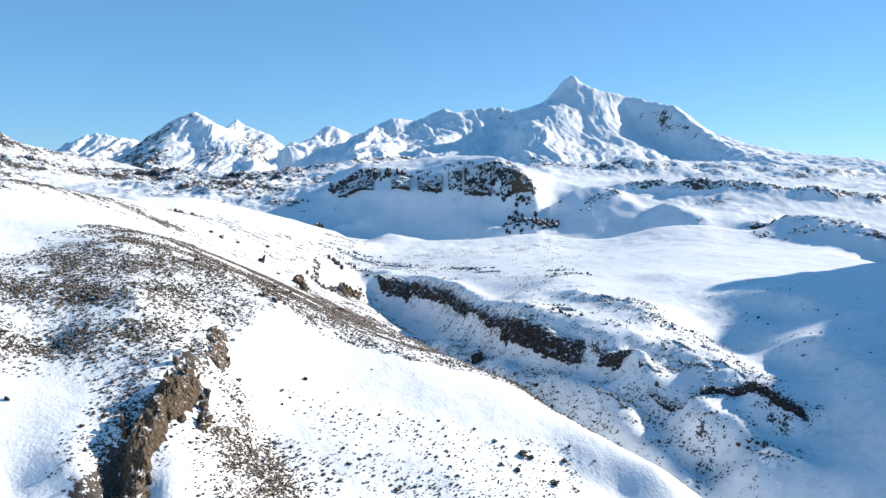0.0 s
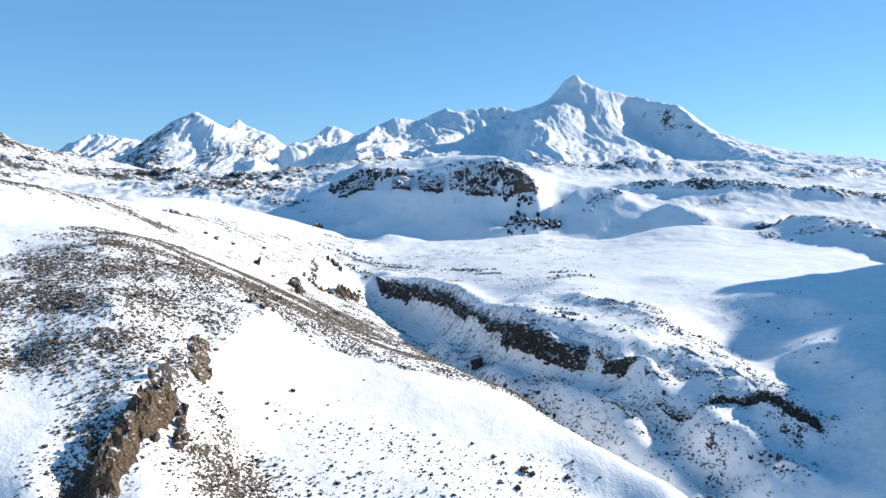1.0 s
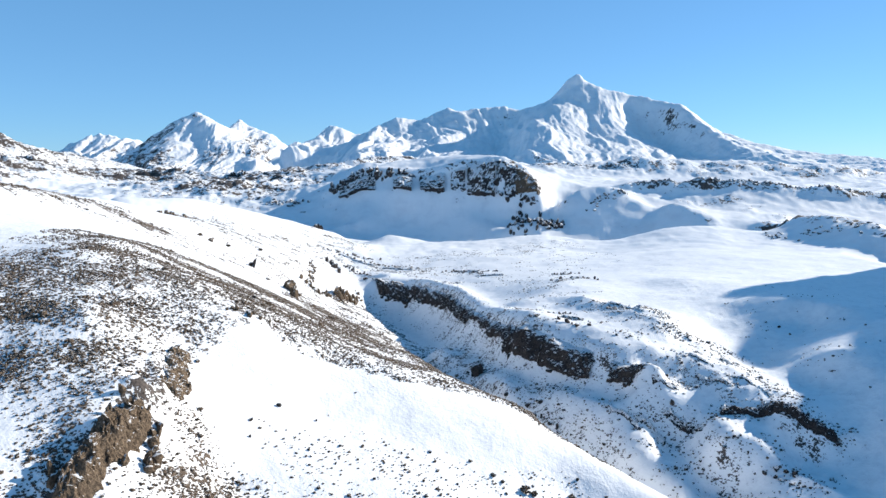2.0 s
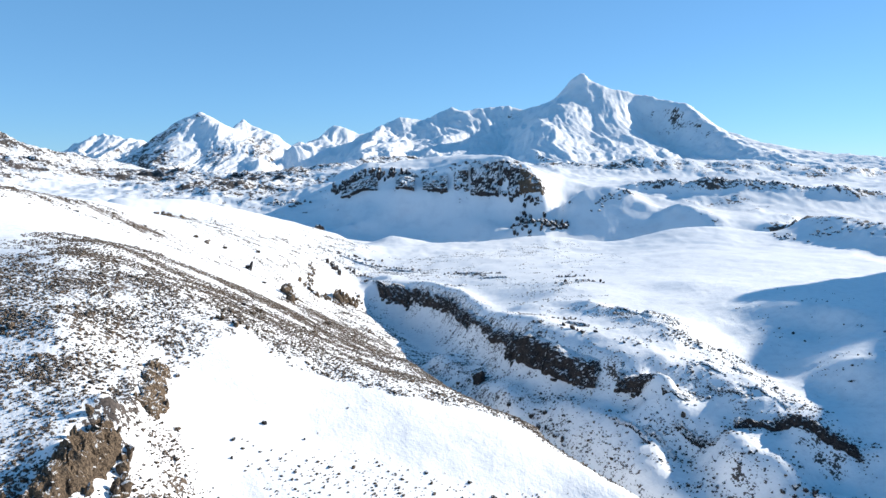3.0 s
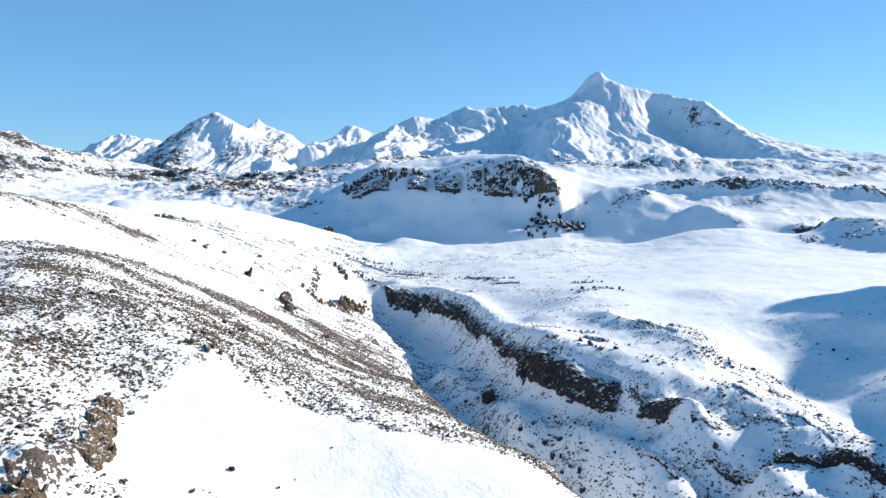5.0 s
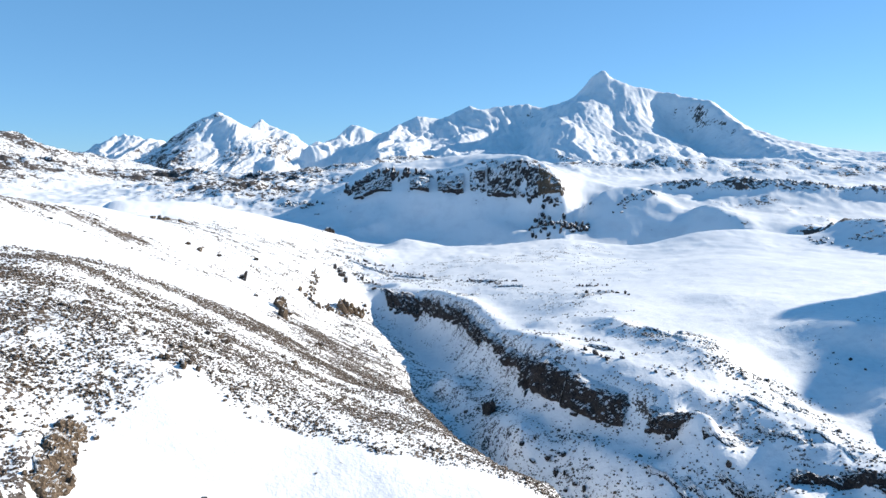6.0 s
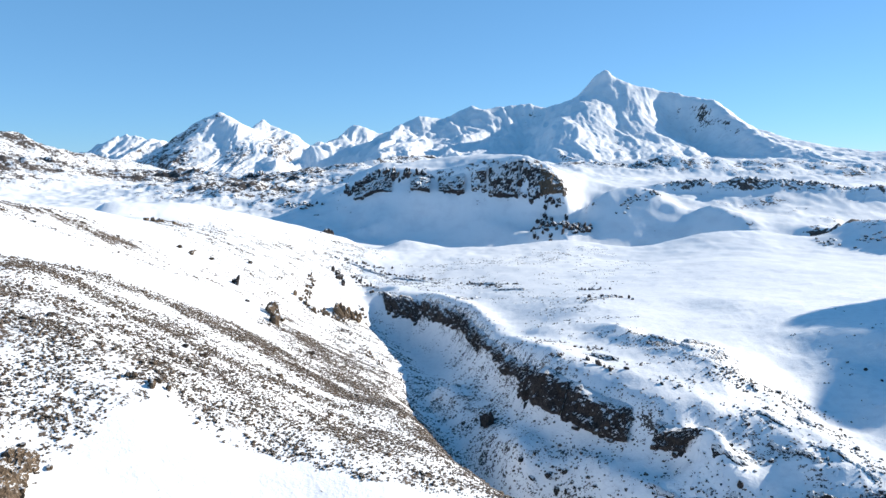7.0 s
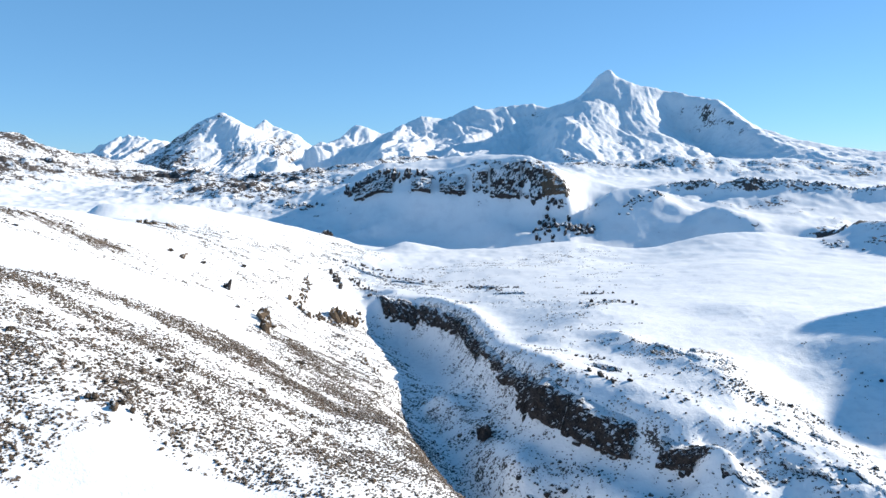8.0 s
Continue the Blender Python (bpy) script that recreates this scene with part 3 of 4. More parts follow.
bare, rocky = np.maximum(amount(BOWL_SCRUB, X, Y), amount(SCRUB_BANDS[len(BOWL_SCRUB):], X, Y) * (1 - in_bowl(X, Y))), amount(ROCK_BANDS, X, Y)
far = smooth(350, 900, R)
Z = relief.grid(ground_th, ground_lr)


def only(where, f):
    """f at the places of the ground where the mask holds, nothing elsewhere."""
    out = np.zeros(X.shape)
    out[where] = f(X[where], Y[where])
    return out


NEAR, FAR, CRAGGY = far < 1, far > 0, rocky > 0.02
Z += (1 - far) * only(NEAR, lambda x, y: 0.55 * fbm(x, y, 26, 3, 1))
Z += (1 - far) * (1 - amount([(RIM, 9, 1), (RIM_FOOT, 9, 1)], X, Y)) * only(NEAR, lambda x, y: 0.10 * fbm(x, y, 6, 2, 5))
east = smooth(95, 130, X) * smooth(150, 200, Y)
Z += (1 - far) * east * only(NEAR & (east > 0), lambda x, y: 0.75 * fbm(x * 0.3 + y * 0.1, y - x * 0.3, 6, 4, 51, 0.6) + 1.0 * fbm(x * 0.4, y - x * 0.2, 24, 3, 52))
hummocks = amount(HUMMOCK_BANDS, X, Y)
Z += hummocks * only(hummocks > 0.01, lambda x, y: 0.8 * fbm(x * 0.75, y, 15, 4, 61, 0.5) + 0.22 * fbm(x, y, 5, 2, 66, 0.5, True))
Z += far * only(FAR, lambda x, y: 2.5 * fbm(x, y, 90, 4, 2) + 1.3 * fbm(x, y, 24, 3, 8, 0.6))
Z += rocky * (1 - far) * only(NEAR & CRAGGY, lambda x, y: 4.2 * fbm(x, y, 19, 2, 11, ridged=True) - 1.5)
Z += rocky * (1 - smooth(230, 400, R)) * only(NEAR & CRAGGY, lambda x, y: 0.9 * fbm(x, y, 4.5, 3, 15))
Z += rocky * far * only(FAR & CRAGGY, lambda x, y: 8 * fbm(x, y, 75, 4, 21, ridged=True) + 3 * fbm(x, y, 22, 3, 25, ridged=True))
Z += smooth(900, 1250, R) * only(R > 900, lambda x, y: 7 * fbm(x, y, 210, 4, 91, 0.5, True) + 3.5 * fbm(x, y, 60, 3, 95, 0.55, True))
Z += rocky * smooth(900, 1300, R) * only((R > 900) & CRAGGY, lambda x, y: 19 * fbm(0.27 * x + 0.13 * y, 0.9 * y - 0.43 * x, 95, 4, 81, 0.55, True))
rocky = np.maximum(rocky, amount(RIM_BANDS, X, Y))
on_rim = amount([(RIM, 7, 1)], X, Y)
Z += on_rim * only(on_rim > 0.01, lambda x, y: 1.3 * fbm(x, y, 13, 2, 37))
Z += bare * (1 - far) * only(NEAR & (bare > 0.02), lambda x, y: 0.25 * fbm(x, y, 2.2, 2, 31))
ground = tagged(sheet("ground", X, Y, Z, GROUND_SNOW, True, {"bare": np.minimum(bare, 1.2) * (1 + 0.5 * only(bare > 0.02, lambda x, y: fbm(x, y, 14, 3, 41))), "rock": rocky, "far": far}),
                "snow-covered volcanic slopes cut by a gorge", "snowfield", kind="structure")


def drop(x, y):
    """The ground's height under places near the flight."""
    a, b = to_polar(np.asarray(x, float), np.asarray(y, float))
    i = np.clip(np.searchsorted(ground_lr, b) - 1, 0, len(ground_lr) - 2)
    j = np.clip(np.searchsorted(ground_th, a) - 1, 0, len(ground_th) - 2)
    u = (b - ground_lr[i]) / (ground_lr[i + 1] - ground_lr[i])
    v = (a - ground_th[j]) / (ground_th[j + 1] - ground_th[j])
    return (Z[i, j] * (1 - u) + Z[i + 1, j] * u) * (1 - v) + (Z[i, j + 1] * (1 - u) + Z[i + 1, j + 1] * u) * v


# ---- mountains ----
def mountain(name, lines, skyline, crags, span, reach, n_th, n_lr, rough, seed, stony, label):
    p = np.array(skyline, float)
    behind = np.stack([p[:, 0] * 1.045, p[:, 1] * 1.045, p[:, 2] - 70], 1).tolist()      # the far side falls away
    r = Relief(lines + [behind], 0.03, 0.006, 1e-5)
    th, lr = np.linspace(*span, n_th), np.log(np.geomspace(*reach, n_lr))
    X, Y, R = polar_grid(th, lr)
    z = r.grid(th, lr)
    calm = (0.42 + 0.58 * smooth(0, 130, away(skyline, X, Y))) * (1 - 0.5 * smooth(650, 900, X))
    west = 1 - smooth(100, 330, X)
    wx, wy = X + 90 * fbm(X, Y, 400, 3, seed + 30), Y + 90 * fbm(X, Y, 400, 3, seed + 40)
    z += rough * calm * (0.3 * fbm(wx, wy, 280, 4, seed, 0.5, True) + (0.5 + 0.55 * west) * fbm(wx, wy * 0.3, 130, 4, seed + 7, 0.5, True) - 0.2 - 0.15 * west)
    z += rough * (0.3 + 0.7 * calm) * (0.24 * fbm(wx, wy * 0.22, 44, 4, seed + 9, 0.55, True) + 0.10 * fbm(X, Y * 0.4, 24, 3, seed + 13, 0.6, True))
    z += rough * 0.22 * smooth(560, 760, X) * fbm(X * 0.3 + Y * 0.1, Y + 0.35 * X, 70, 4, seed + 50, 0.6, True)
    rock = np.clip(stony + 0.4 * fbm(X, Y, 260, 3, seed + 20), 0, 1) + amount(crags, X, Y)
    return tagged(sheet(name, X, Y, z, MOUNTAIN_SNOW, attrs={"rock": rock, "bare": 0 * rock, "far": 0 * rock}), label, "mountain", kind="structure")


mountain("main_mountain", MAIN_LINES, WEST_CONE + MAIN_SKYLINE + MAIN_SKYLINE_EAST[1:], [(EAST_RIB[1:6], 30, 0.22), (BUTTRESS_RIDGE[-2:], 40, 0.45), (BUTTRESS_MID[-2:], 40, 0.45), (BUTTRESS_EAST[-3:-1], 30, 0.4), (WEST_VALLEY[:2], 25, 0.3), (MAIN_SKYLINE[2:12], 30, 0.3)],
         (-0.3, 0.72), (1380, 3900), 570, 320, 32, 51, 0.06, "snow-clad volcano with a pointed summit")
mountain("left_mountain", LEFT_LINES, LEFT_SKYLINE, [(LEFT_FACE, 90, 0.6), (LEFT_RIB[1:], 70, 0.45), (LEFT_NOSE[2:], 60, 0.4), (LEFT_FOOT[:4], 140, 0.55), (LEFT_SPUR[2:], 60, 0.5)],
         (-0.55, -0.17), (2250, 3600), 320, 230, 24, 61, 0.3, "snow-clad rocky peak beside the volcano")
mountain("far_mountain", FAR_LINES, FAR_SKYLINE, [(FAR_FOOT, 200, 0.4)], (-0.6, -0.34), (3450, 4500), 220, 120, 46, 71, 0.25, "distant snow-clad jagged peak")

# ---- rocks ----
rng = np.random.default_rng(7)


def ball(level):
    bm = bmesh.new()
    bmesh.ops.create_icosphere(bm, subdivisions=level, radius=1)
    v = np.array([q.co[:] for q in bm.verts])
    f = np.array([[q.index for q in p.verts] for p in bm.faces])
    bm.free()
    return v, f


BALL = {k: ball(k) for k in (1, 2, 3)}


def rock_shape(level, cuts, squash):
    """A stone as a ball cut by random planes, then roughened."""
    v, f = BALL[level]
    n = rng.normal(size=(cuts, 3))
    n /= np.linalg.norm(n, axis=1)[:, None]
    d = rng.uniform(0.5, 0.95, cuts)
    dots = v @ n.T
    reach = np.where(dots > 0.05, d / np.maximum(dots, 0.05), 9).min(1)
    reach = np.minimum(reach, 1.0) * (1 + rng.normal(0, 0.035, len(v)))
    return v * reach[:, None] * squash, f


def rock_mesh(name, level, cuts, squash, mat):
    v, f = rock_shape(level, cuts, np.array(squash))
    me = bpy.data.meshes.new(name)
    me.from_pydata(v.tolist(), [], f.tolist())
    me.materials.append(mat)
    return me


BLOCKS = {mat: [rock_mesh("block", 2, 20, s, mat) for s in ((1, 0.8, 1.1), (0.8, 0.9, 1.3), (1.2, 0.8, 0.8), (1, 1, 1), (0.7, 0.8, 1.5), (1.1, 0.7, 0.9)) * 2]
          for mat in (BASALT, FAR_BASALT, BROWN_ROCK, LEDGE_ROCK)}


def crag(name, label, line, count, size, tall, mat=BASALT, spread=1.0, sink=0.3, lift=0.0, group=""):
    """An outcrop: blocks standing along a line in plan."""
    p = np.array([q[:2] for q in line], float)
    x0, y0 = p.mean(0)
    base = new(name)
    base.location = (x0, y0, float(drop(x0, y0)))
    base.empty_display_size = 1
    tagged(base, label, "rock outcrop", group)
    seg = np.hypot(*np.diff(p, axis=0).T)
    run = np.r_[0, np.cumsum(seg)]
    for k in range(count):
        s = (k + rng.uniform(0, 1)) / count * run[-1]
        x, y = np.interp(s, run, p[:, 0]) + rng.normal(0, spread), np.interp(s, run, p[:, 1]) + rng.normal(0, spread)
        w = size * rng.uniform(0.55, 1.25)
        h = tall * rng.uniform(0.55, 1.2) * 0.5
        ob = new("block", rng.choice(BLOCKS[mat]))
        ob.parent = base
        ob.location = (x - x0, y - y0, float(drop(x, y)) - base.location.z + h * (1 - 2 * sink) + lift)
        ob.rotation_euler = (rng.normal(0, 0.22), rng.normal(0, 0.22), rng.uniform(0, 6.28))
        ob.scale = (w, w, h)
    return base


def along(p, t):
    """Points at the fractions t of a line's length, as rows."""
    p = np.array(p, float)
    run = np.r_[0, np.cumsum(np.hypot(*np.diff(p[:, :2], axis=0).T))]
    return np.stack([np.interp(np.asarray(t) * run[-1], run, p[:, k]) for k in range(p.shape[1])], -1)


def skin(name, base, top, foot, start, reach, amp, grain, step, mat, seed):
    """A rough rock face lying on the ground between a rim and its foot; its edges run out under the snow."""
    a, b = np.array(top, float), np.array(foot, float)
    length = np.hypot(*np.diff(a[:, :2], axis=0).T).sum()
    t, v = np.linspace(0, 1, max(8, int(length / step))), np.linspace(start - 0.04, reach, 18)
    q = along(a, t)[None] * (1 - v[:, None, None]) + along(b, t)[None] * v[:, None, None]
    x, y = q[..., 0], q[..., 1]
    out = (along(b, t) - along(a, t))[:, :2]
    out /= np.linalg.norm(out, axis=1)[:, None] + 1e-6
    s, h = np.broadcast_to(t * length, x.shape), np.broadcast_to((v * 2.5 * grain)[:, None], x.shape)
    rough = 0.9 * fbm(s, h, grain, 4, seed, 0.6) + 0.5 * fbm(s, h * 0.9, grain * 0.55, 3, seed + 5, 0.55, True)
    edge = np.minimum(np.minimum((v - v[0]) / 0.12, (v[-1] - v) / 0.12)[:, None], 1) + 0 * x
    ends = np.minimum(np.minimum(t, 1 - t) * length / (1.2 * grain), 1)[None]
    push = amp * (0.55 + rough - 1.6 * (1 - np.minimum(edge, np.maximum(ends, 0.7))))
    push = push + amp * 1.5 * np.minimum(fbm(s, h, grain * 6, 3, seed + 21) + 0.12, 0.25)
    z = drop(x, y) + 0.45 * push * smooth(start, start + 0.3, v)[:, None]
    push = push + 1.4 * amp * fbm(s, h, grain * 3.5, 3, seed + 31)
    x, y = x + out[:, 0] * push, y + out[:, 1] * push
    ob = sheet(name, x - base.location[0], y - base.location[1], z - base.location[2], mat)
    ob.data.polygons.foreach_set("use_smooth", np.zeros(len(ob.data.polygons), bool))
    ob.parent = base
    return ob


def ridge_mass(name, base, line, half, tall, grain, step, mat, seed):
    """The solid body of an outcrop: a rough, steep-sided rib along a line."""
    p = np.array([q[:2] for q in line], float)
    length = np.hypot(*np.diff(p, axis=0).T).sum()
    t, a = np.linspace(0, 1, max(8, int(length / step))), np.linspace(-1, 1, max(9, int(3 * half / step)))
    q, d = along(p, t), np.gradient(along(p, t), axis=0)
    d /= np.linalg.norm(d, axis=1)[:, None] + 1e-6
    s = np.broadcast_to(t * length, (len(a), len(t)))
    w = half * (1 + 0.5 * fbm(s, 0 * s, grain * 2, 2, seed))
    off = a[:, None] * w
    x, y = q[:, 0] + d[:, 1] * off, q[:, 1] - d[:, 0] * off
    ends = np.minimum(np.minimum(t, 1 - t) * length / half, 1)
    body = (1 - np.abs(a) ** 3)[:, None] * np.sqrt(ends)[None]
    rough = 0.6 * fbm(x, y, grain * 1.3, 4, seed + 3, 0.65, True) + 0.3 * fbm(x, y, grain * 3, 2, seed + 8) - 0.15
    z = drop(x, y) - 0.5 + (tall + 0.5) * body * (0.65 + rough)
    x, y = x + 0.35 * grain * fbm(s, z, grain, 3, seed + 11), y + 0.35 * grain * fbm(z, s, grain, 3, seed + 12)
    ob = sheet(name, (x - base.location[0])[::-1], (y - base.location[1])[::-1], (z - base.location[2])[::-1], mat)
    ob.data.polygons.foreach_set("use_smooth", np.zeros(len(ob.data.polygons), bool))
    ob.parent = base
    return ob


def wall(name, label, top, foot, count, size, tall, mat=BASALT, group="", low=0.0, high=1.0, amp=1.2, grain=4.0, step=0.7):
    """A rock face: blocks packed between a rim and its foot."""
    base = new(name)
    base.location = along(foot, 0.5).tolist()
    tagged(base, label, "rock face", group)
    skin("face", base, top, foot, low, high, amp, grain, step, mat, int(abs(top[0][0] * 7 + top[0][1])))
    for k in range(count):
        t, f = (k + rng.uniform(0, 1)) / count, rng.uniform(low, high)
        q = along(top, t) * (1 - f) + along(foot, t) * f
        w, h = size * rng.uniform(0.6, 1.25), tall * rng.uniform(0.6, 1.2) * 0.5
        ob = new("block", rng.choice(BLOCKS[mat]))
        ob.parent = base
        q[2] = float(drop(q[0], q[1])) - h * (0.2 + 0.75 * (1 - f) * rng.uniform(0, 1))
        ob.location = (q - np.array(base.location)).tolist()
        ob.rotation_euler = (rng.normal(0, 0.15), rng.normal(0, 0.15), rng.uniform(0, 6.28))
        ob.scale = (w, w, h)
    return base


def stretch_of(line, a, b):
    """The part of a line from a to b, counted in its points."""
    p = np.array(line, float)
    return [[float(np.interp(t, range(len(p)), p[:, k])) for k in range(3)] for t in np.linspace(a, b, 5)]


BROWN = "brown weathered lava outcrop standing out of snow"
DARK = "dark broken lava rock band with snow on its ledges"
rib = [(-52, 133), (-52, 127), (-53, 120), (-54, 112), (-52, 104), (-51, 95)]
base = crag("rock_rib", "long brown lava rib falling down the snow slope", rib, 60, 0.9, 3.4, BROWN_ROCK, 1.7)
ridge_mass("body", base, rib, 2.3, 4.2, 2.0, 0.28, BROWN_ROCK, 5)
knob = [(-56, 160), (-54, 153), (-51, 146), (-51, 142)]
base = crag("rock_outcrop", BROWN, knob, 34, 0.7, 1.9, BROWN_ROCK, 1.6, 0.4)
ridge_mass("body", base, knob, 2.4, 1.7, 1.5, 0.3, BROWN_ROCK, 6)
crag("rock_outcrop", BROWN, [(-49, 131), (-48, 127), (-47, 123)], 14, 1.1, 3.2, BROWN_ROCK, 0.6)
crag("rock_outcrop", BROWN, [(-52, 179), (-47, 180), (-44, 182)], 9, 0.9, 1.8, BROWN_ROCK, 0.8)
crag("rock_pinnacle", "tall brown lava pinnacle on a snow slope", [(-80, 350), (-76, 344), (-73, 338)], 9, 2.6, 8.5, BROWN_ROCK, 1.0)
crag("rock_pinnacle", "tall brown lava pinnacle on a snow slope", [(-72, 332), (-69, 325)], 6, 2.0, 7, BROWN_ROCK, 0.7)
crag("rock_pinnacle", "lone dark pinnacle throwing a blue shadow", [(-108, 388), (-106, 384)], 4, 1.6, 7, BASALT, 0.4)
crag("rock_outcrop", BROWN, [(-88, 430), (-78, 424), (-72, 440)], 16, 1.8, 4, BROWN_ROCK, 2.0)
crag("rock_outcrop", BROWN, [(-72, 452), (-66, 462), (-62, 474)], 22, 2.4, 9, BROWN_ROCK, 1.6)
crag("rock_outcrop", DARK, [(-104, 600), (-98, 585), (-92, 560), (-80, 520)], 22, 2.0, 6, BASALT, 1.5)
crag("rock_outcrop", DARK, [(-88, 596), (-76, 566), (-66, 540), (-58, 516)], 36, 1.4, 3.0, BASALT, 2.2)
crag("rock_outcrop", BROWN, [(-70, 436), (-67, 462), (-62, 488)], 24, 1.5, 3.6, BROWN_ROCK, 2.2)
crag("rock_outcrop", DARK, [(-112, 640), (-86, 646), (-66, 638)], 30, 1.5, 2.8, BASALT, 2.8, 0.4)
crag("rock_outcrop", BROWN, [(-48, 396), (-40, 376), (-31, 360)], 16, 1.1, 2.2, BROWN_ROCK, 2.0)
CAVE = "dark overhanging lava wall at the gorge head"
wall("rock_wall", CAVE, stretch_of(RIM, 0.9, 2.1), stretch_of(RIM_FOOT, 0, 1.1), 24, 2.6, 6, high=0.9, amp=2.4, grain=5)
wall("rock_wall", CAVE, stretch_of(RIM, 2.1, 3.2), stretch_of(RIM_FOOT, 1.1, 2.2), 20, 2.4, 5, high=0.8, amp=2.0, grain=5)
for a, b, top, low, n, size in ((3.1, 4.7, 0.0, 0.8, 28, 1.6), (4.7, 5.4, 0.05, 0.5, 12, 1.1), (5.4, 6.5, 0.1, 0.6, 24, 1.2), (6.45, 7.5, 0.0, 0.85, 28, 1.6), (7.5, 8.45, 0.0, 0.95, 28, 1.6), (8.72, 9.75, 0.0, 0.85, 20, 1.5)):
    wall("rock_band", DARK, stretch_of(RIM, a, b), stretch_of(RIM_FOOT, a - 1, min(b - 1, 8)), n, size, 2.2 * size, group="rock bands along the gorge rim", low=top, high=low, amp=1.8, grain=3.4, step=0.5)
crag("rock_pinnacle", "dark rock tower on the shaded gorge wall", [(14, 288), (17, 281)], 8, 1.8, 9, BASALT, 1.0)
band = [(87, 216), (93, 212), (99, 210), (105, 207), (110, 203), (115, 200)]
base = crag("rock_band", DARK, band, 34, 1.0, 2.6, BASALT, 1.0, 0.3)
ridge_mass("body", base, band, 1.6, 2.1, 2.0, 0.35, BASALT, 231)
LEDGES = [[(96, 236), (101, 229), (105, 218)], [(86, 275), (92, 284), (96, 294)], [(103, 262), (105, 256), (103, 246)], [(74, 303), (79, 294), (83, 282)], [(70, 230), (77, 228), (83, 233)], [(72, 222), (77, 217), (81, 209)],
          [(84, 246), (90, 249), (95, 243)], [(88, 238), (92, 231), (96, 226)], [(62, 222), (67, 217), (70, 211)], [(54, 228), (60, 222), (63, 215)]]
LEDGES += [[(-100, 640), (-80, 628), (-62, 612)], [(24, 500), (34, 492), (44, 488)], [(66, 398), (75, 404), (84, 408)], [(50, 286), (54, 283), (58, 281)], [(0, 470), (6, 476), (14, 480)], [(-56, 600), (-40, 586), (-26, 570)],
           [(84, 297), (90, 301), (98, 306)], [(8, 536), (18, 531), (28, 520)], [(98, 214), (105, 208), (111, 203)], [(88, 219), (93, 214), (98, 210)]]
for k, ledge in enumerate(LEDGES):
    base = crag("rock_outcrop", DARK, ledge, 26, 0.5, 1.0, LEDGE_ROCK, 1.7, 0.4)
    ridge_mass("body", base, ledge, 1.0 + 0.3 * (k % 3) + 0.5 * (k > 9), 0.6 + 0.2 * (k % 2) + 0.5 * (k > 9), 1.5, 0.35, LEDGE_ROCK, 200 + k)
crag("rock_outcrop", DARK, [(90, 190), (94, 186), (98, 188)], 10, 0.9, 2.0, BASALT, 1.2)
crag("rock_outcrop", BROWN, [(-84, 424), (-87, 442), (-91, 462), (-95, 490)], 40, 1.2, 3.4, BROWN_ROCK, 1.6, 0.35)
crag("rock_outcrop", DARK, [(24, 250), (32, 244), (40, 226)], 14, 1.1, 2.4, BASALT, 2.5)
crag("rock_outcrop", DARK, [(50, 272), (54, 268), (57, 270)], 5, 1.0, 1.4, BASALT, 0.8)
crag("rock_outcrop", DARK, [(0, 540), (8, 536), (16, 530), (28, 505)], 24, 1.4, 2.4, BASALT, 2.5, 0.4)
crag("rock_outcrop", DARK, [(-95, 640), (-70, 622), (-45, 600), (-20, 580)], 36, 1.5, 2.6, BASALT, 3.0, 0.4)
crag("rock_outcrop", DARK, [(70, 420), (82, 410), (92, 398)], 10, 1.8, 2.4, BASALT, 2.0)
crag("rock_outcrop", DARK, [(-155, 780), (-145, 768), (-140, 760)], 12, 4, 9, BASALT, 3)
crag("rock_outcrop", BROWN, [(-206, 498), (-198, 492), (-192, 520)], 12, 2.2, 4, BROWN_ROCK, 3)
crag("rock_outcrop", BROWN, [(-140, 412), (-134, 404)], 6, 1.5, 2.6, BROWN_ROCK, 1.5)
crag("rock_outcrop", DARK, [(24, 521), (33, 519), (42, 515)], 12, 1.2, 2.0, BASALT, 1.6, 0.4)
crag("rock_outcrop", DARK, [(74, 472), (82, 467), (92, 460)], 14, 1.2, 2.0, BASALT, 2.0, 0.4)
crag("rock_outcrop", DARK, [(47, 308), (52, 303), (56, 297)], 10, 0.8, 1.2, BASALT, 1.0, 0.4)
cliff = "high dark lava cliff with snow-filled clefts"
for a, b, e, f, top, n, mat in ((0.35, 1.37, 0.17, 1.24, 0.3, 14, FAR_BASALT), (1.88, 2.42, 1.86, 2.28, 0.3, 9, FAR_BASALT), (2.67, 3.31, 2.44, 2.91, 0.28, 12, FAR_BASALT),
                                (3.47, 3.83, 3.05, 3.47, 0.15, 9, FAR_BASALT), (3.89, 4.8, 3.53, 4.4, 0.0, 14, FAR_BASALT), (4.84, 5.75, 4.44, 5.1, 0.0, 14, FAR_BASALT)):
    wall("cliff", cliff, stretch_of(CLIFF_TOP, a, b), stretch_of(CLIFF_FOOT, e, f), n, 5.0, 14, mat, "cliff above the snow basin", low=top, high=0.95, amp=6, grain=15, step=1.6)
wall("cliff", "brown sunlit end of the lava cliff", stretch_of(CLIFF_TOP, 5.7, 7), stretch_of(CLIFF_FOOT, 5.05, 6), 12, 4.0, 12, BROWN_ROCK, "cliff above the snow basin", low=0.1, high=0.9, amp=5, grain=12, step=1.6)
crag("cliff", cliff, [(-172, 998), (-150, 996), (-122, 996), (-95, 990)], 44, 5.0, 17, FAR_BASALT, 4, 0.5)
crag("cliff", cliff, [(-88, 990), (-70, 986), (-50, 982)], 22, 5.0, 15, FAR_BASALT, 3, 0.5)
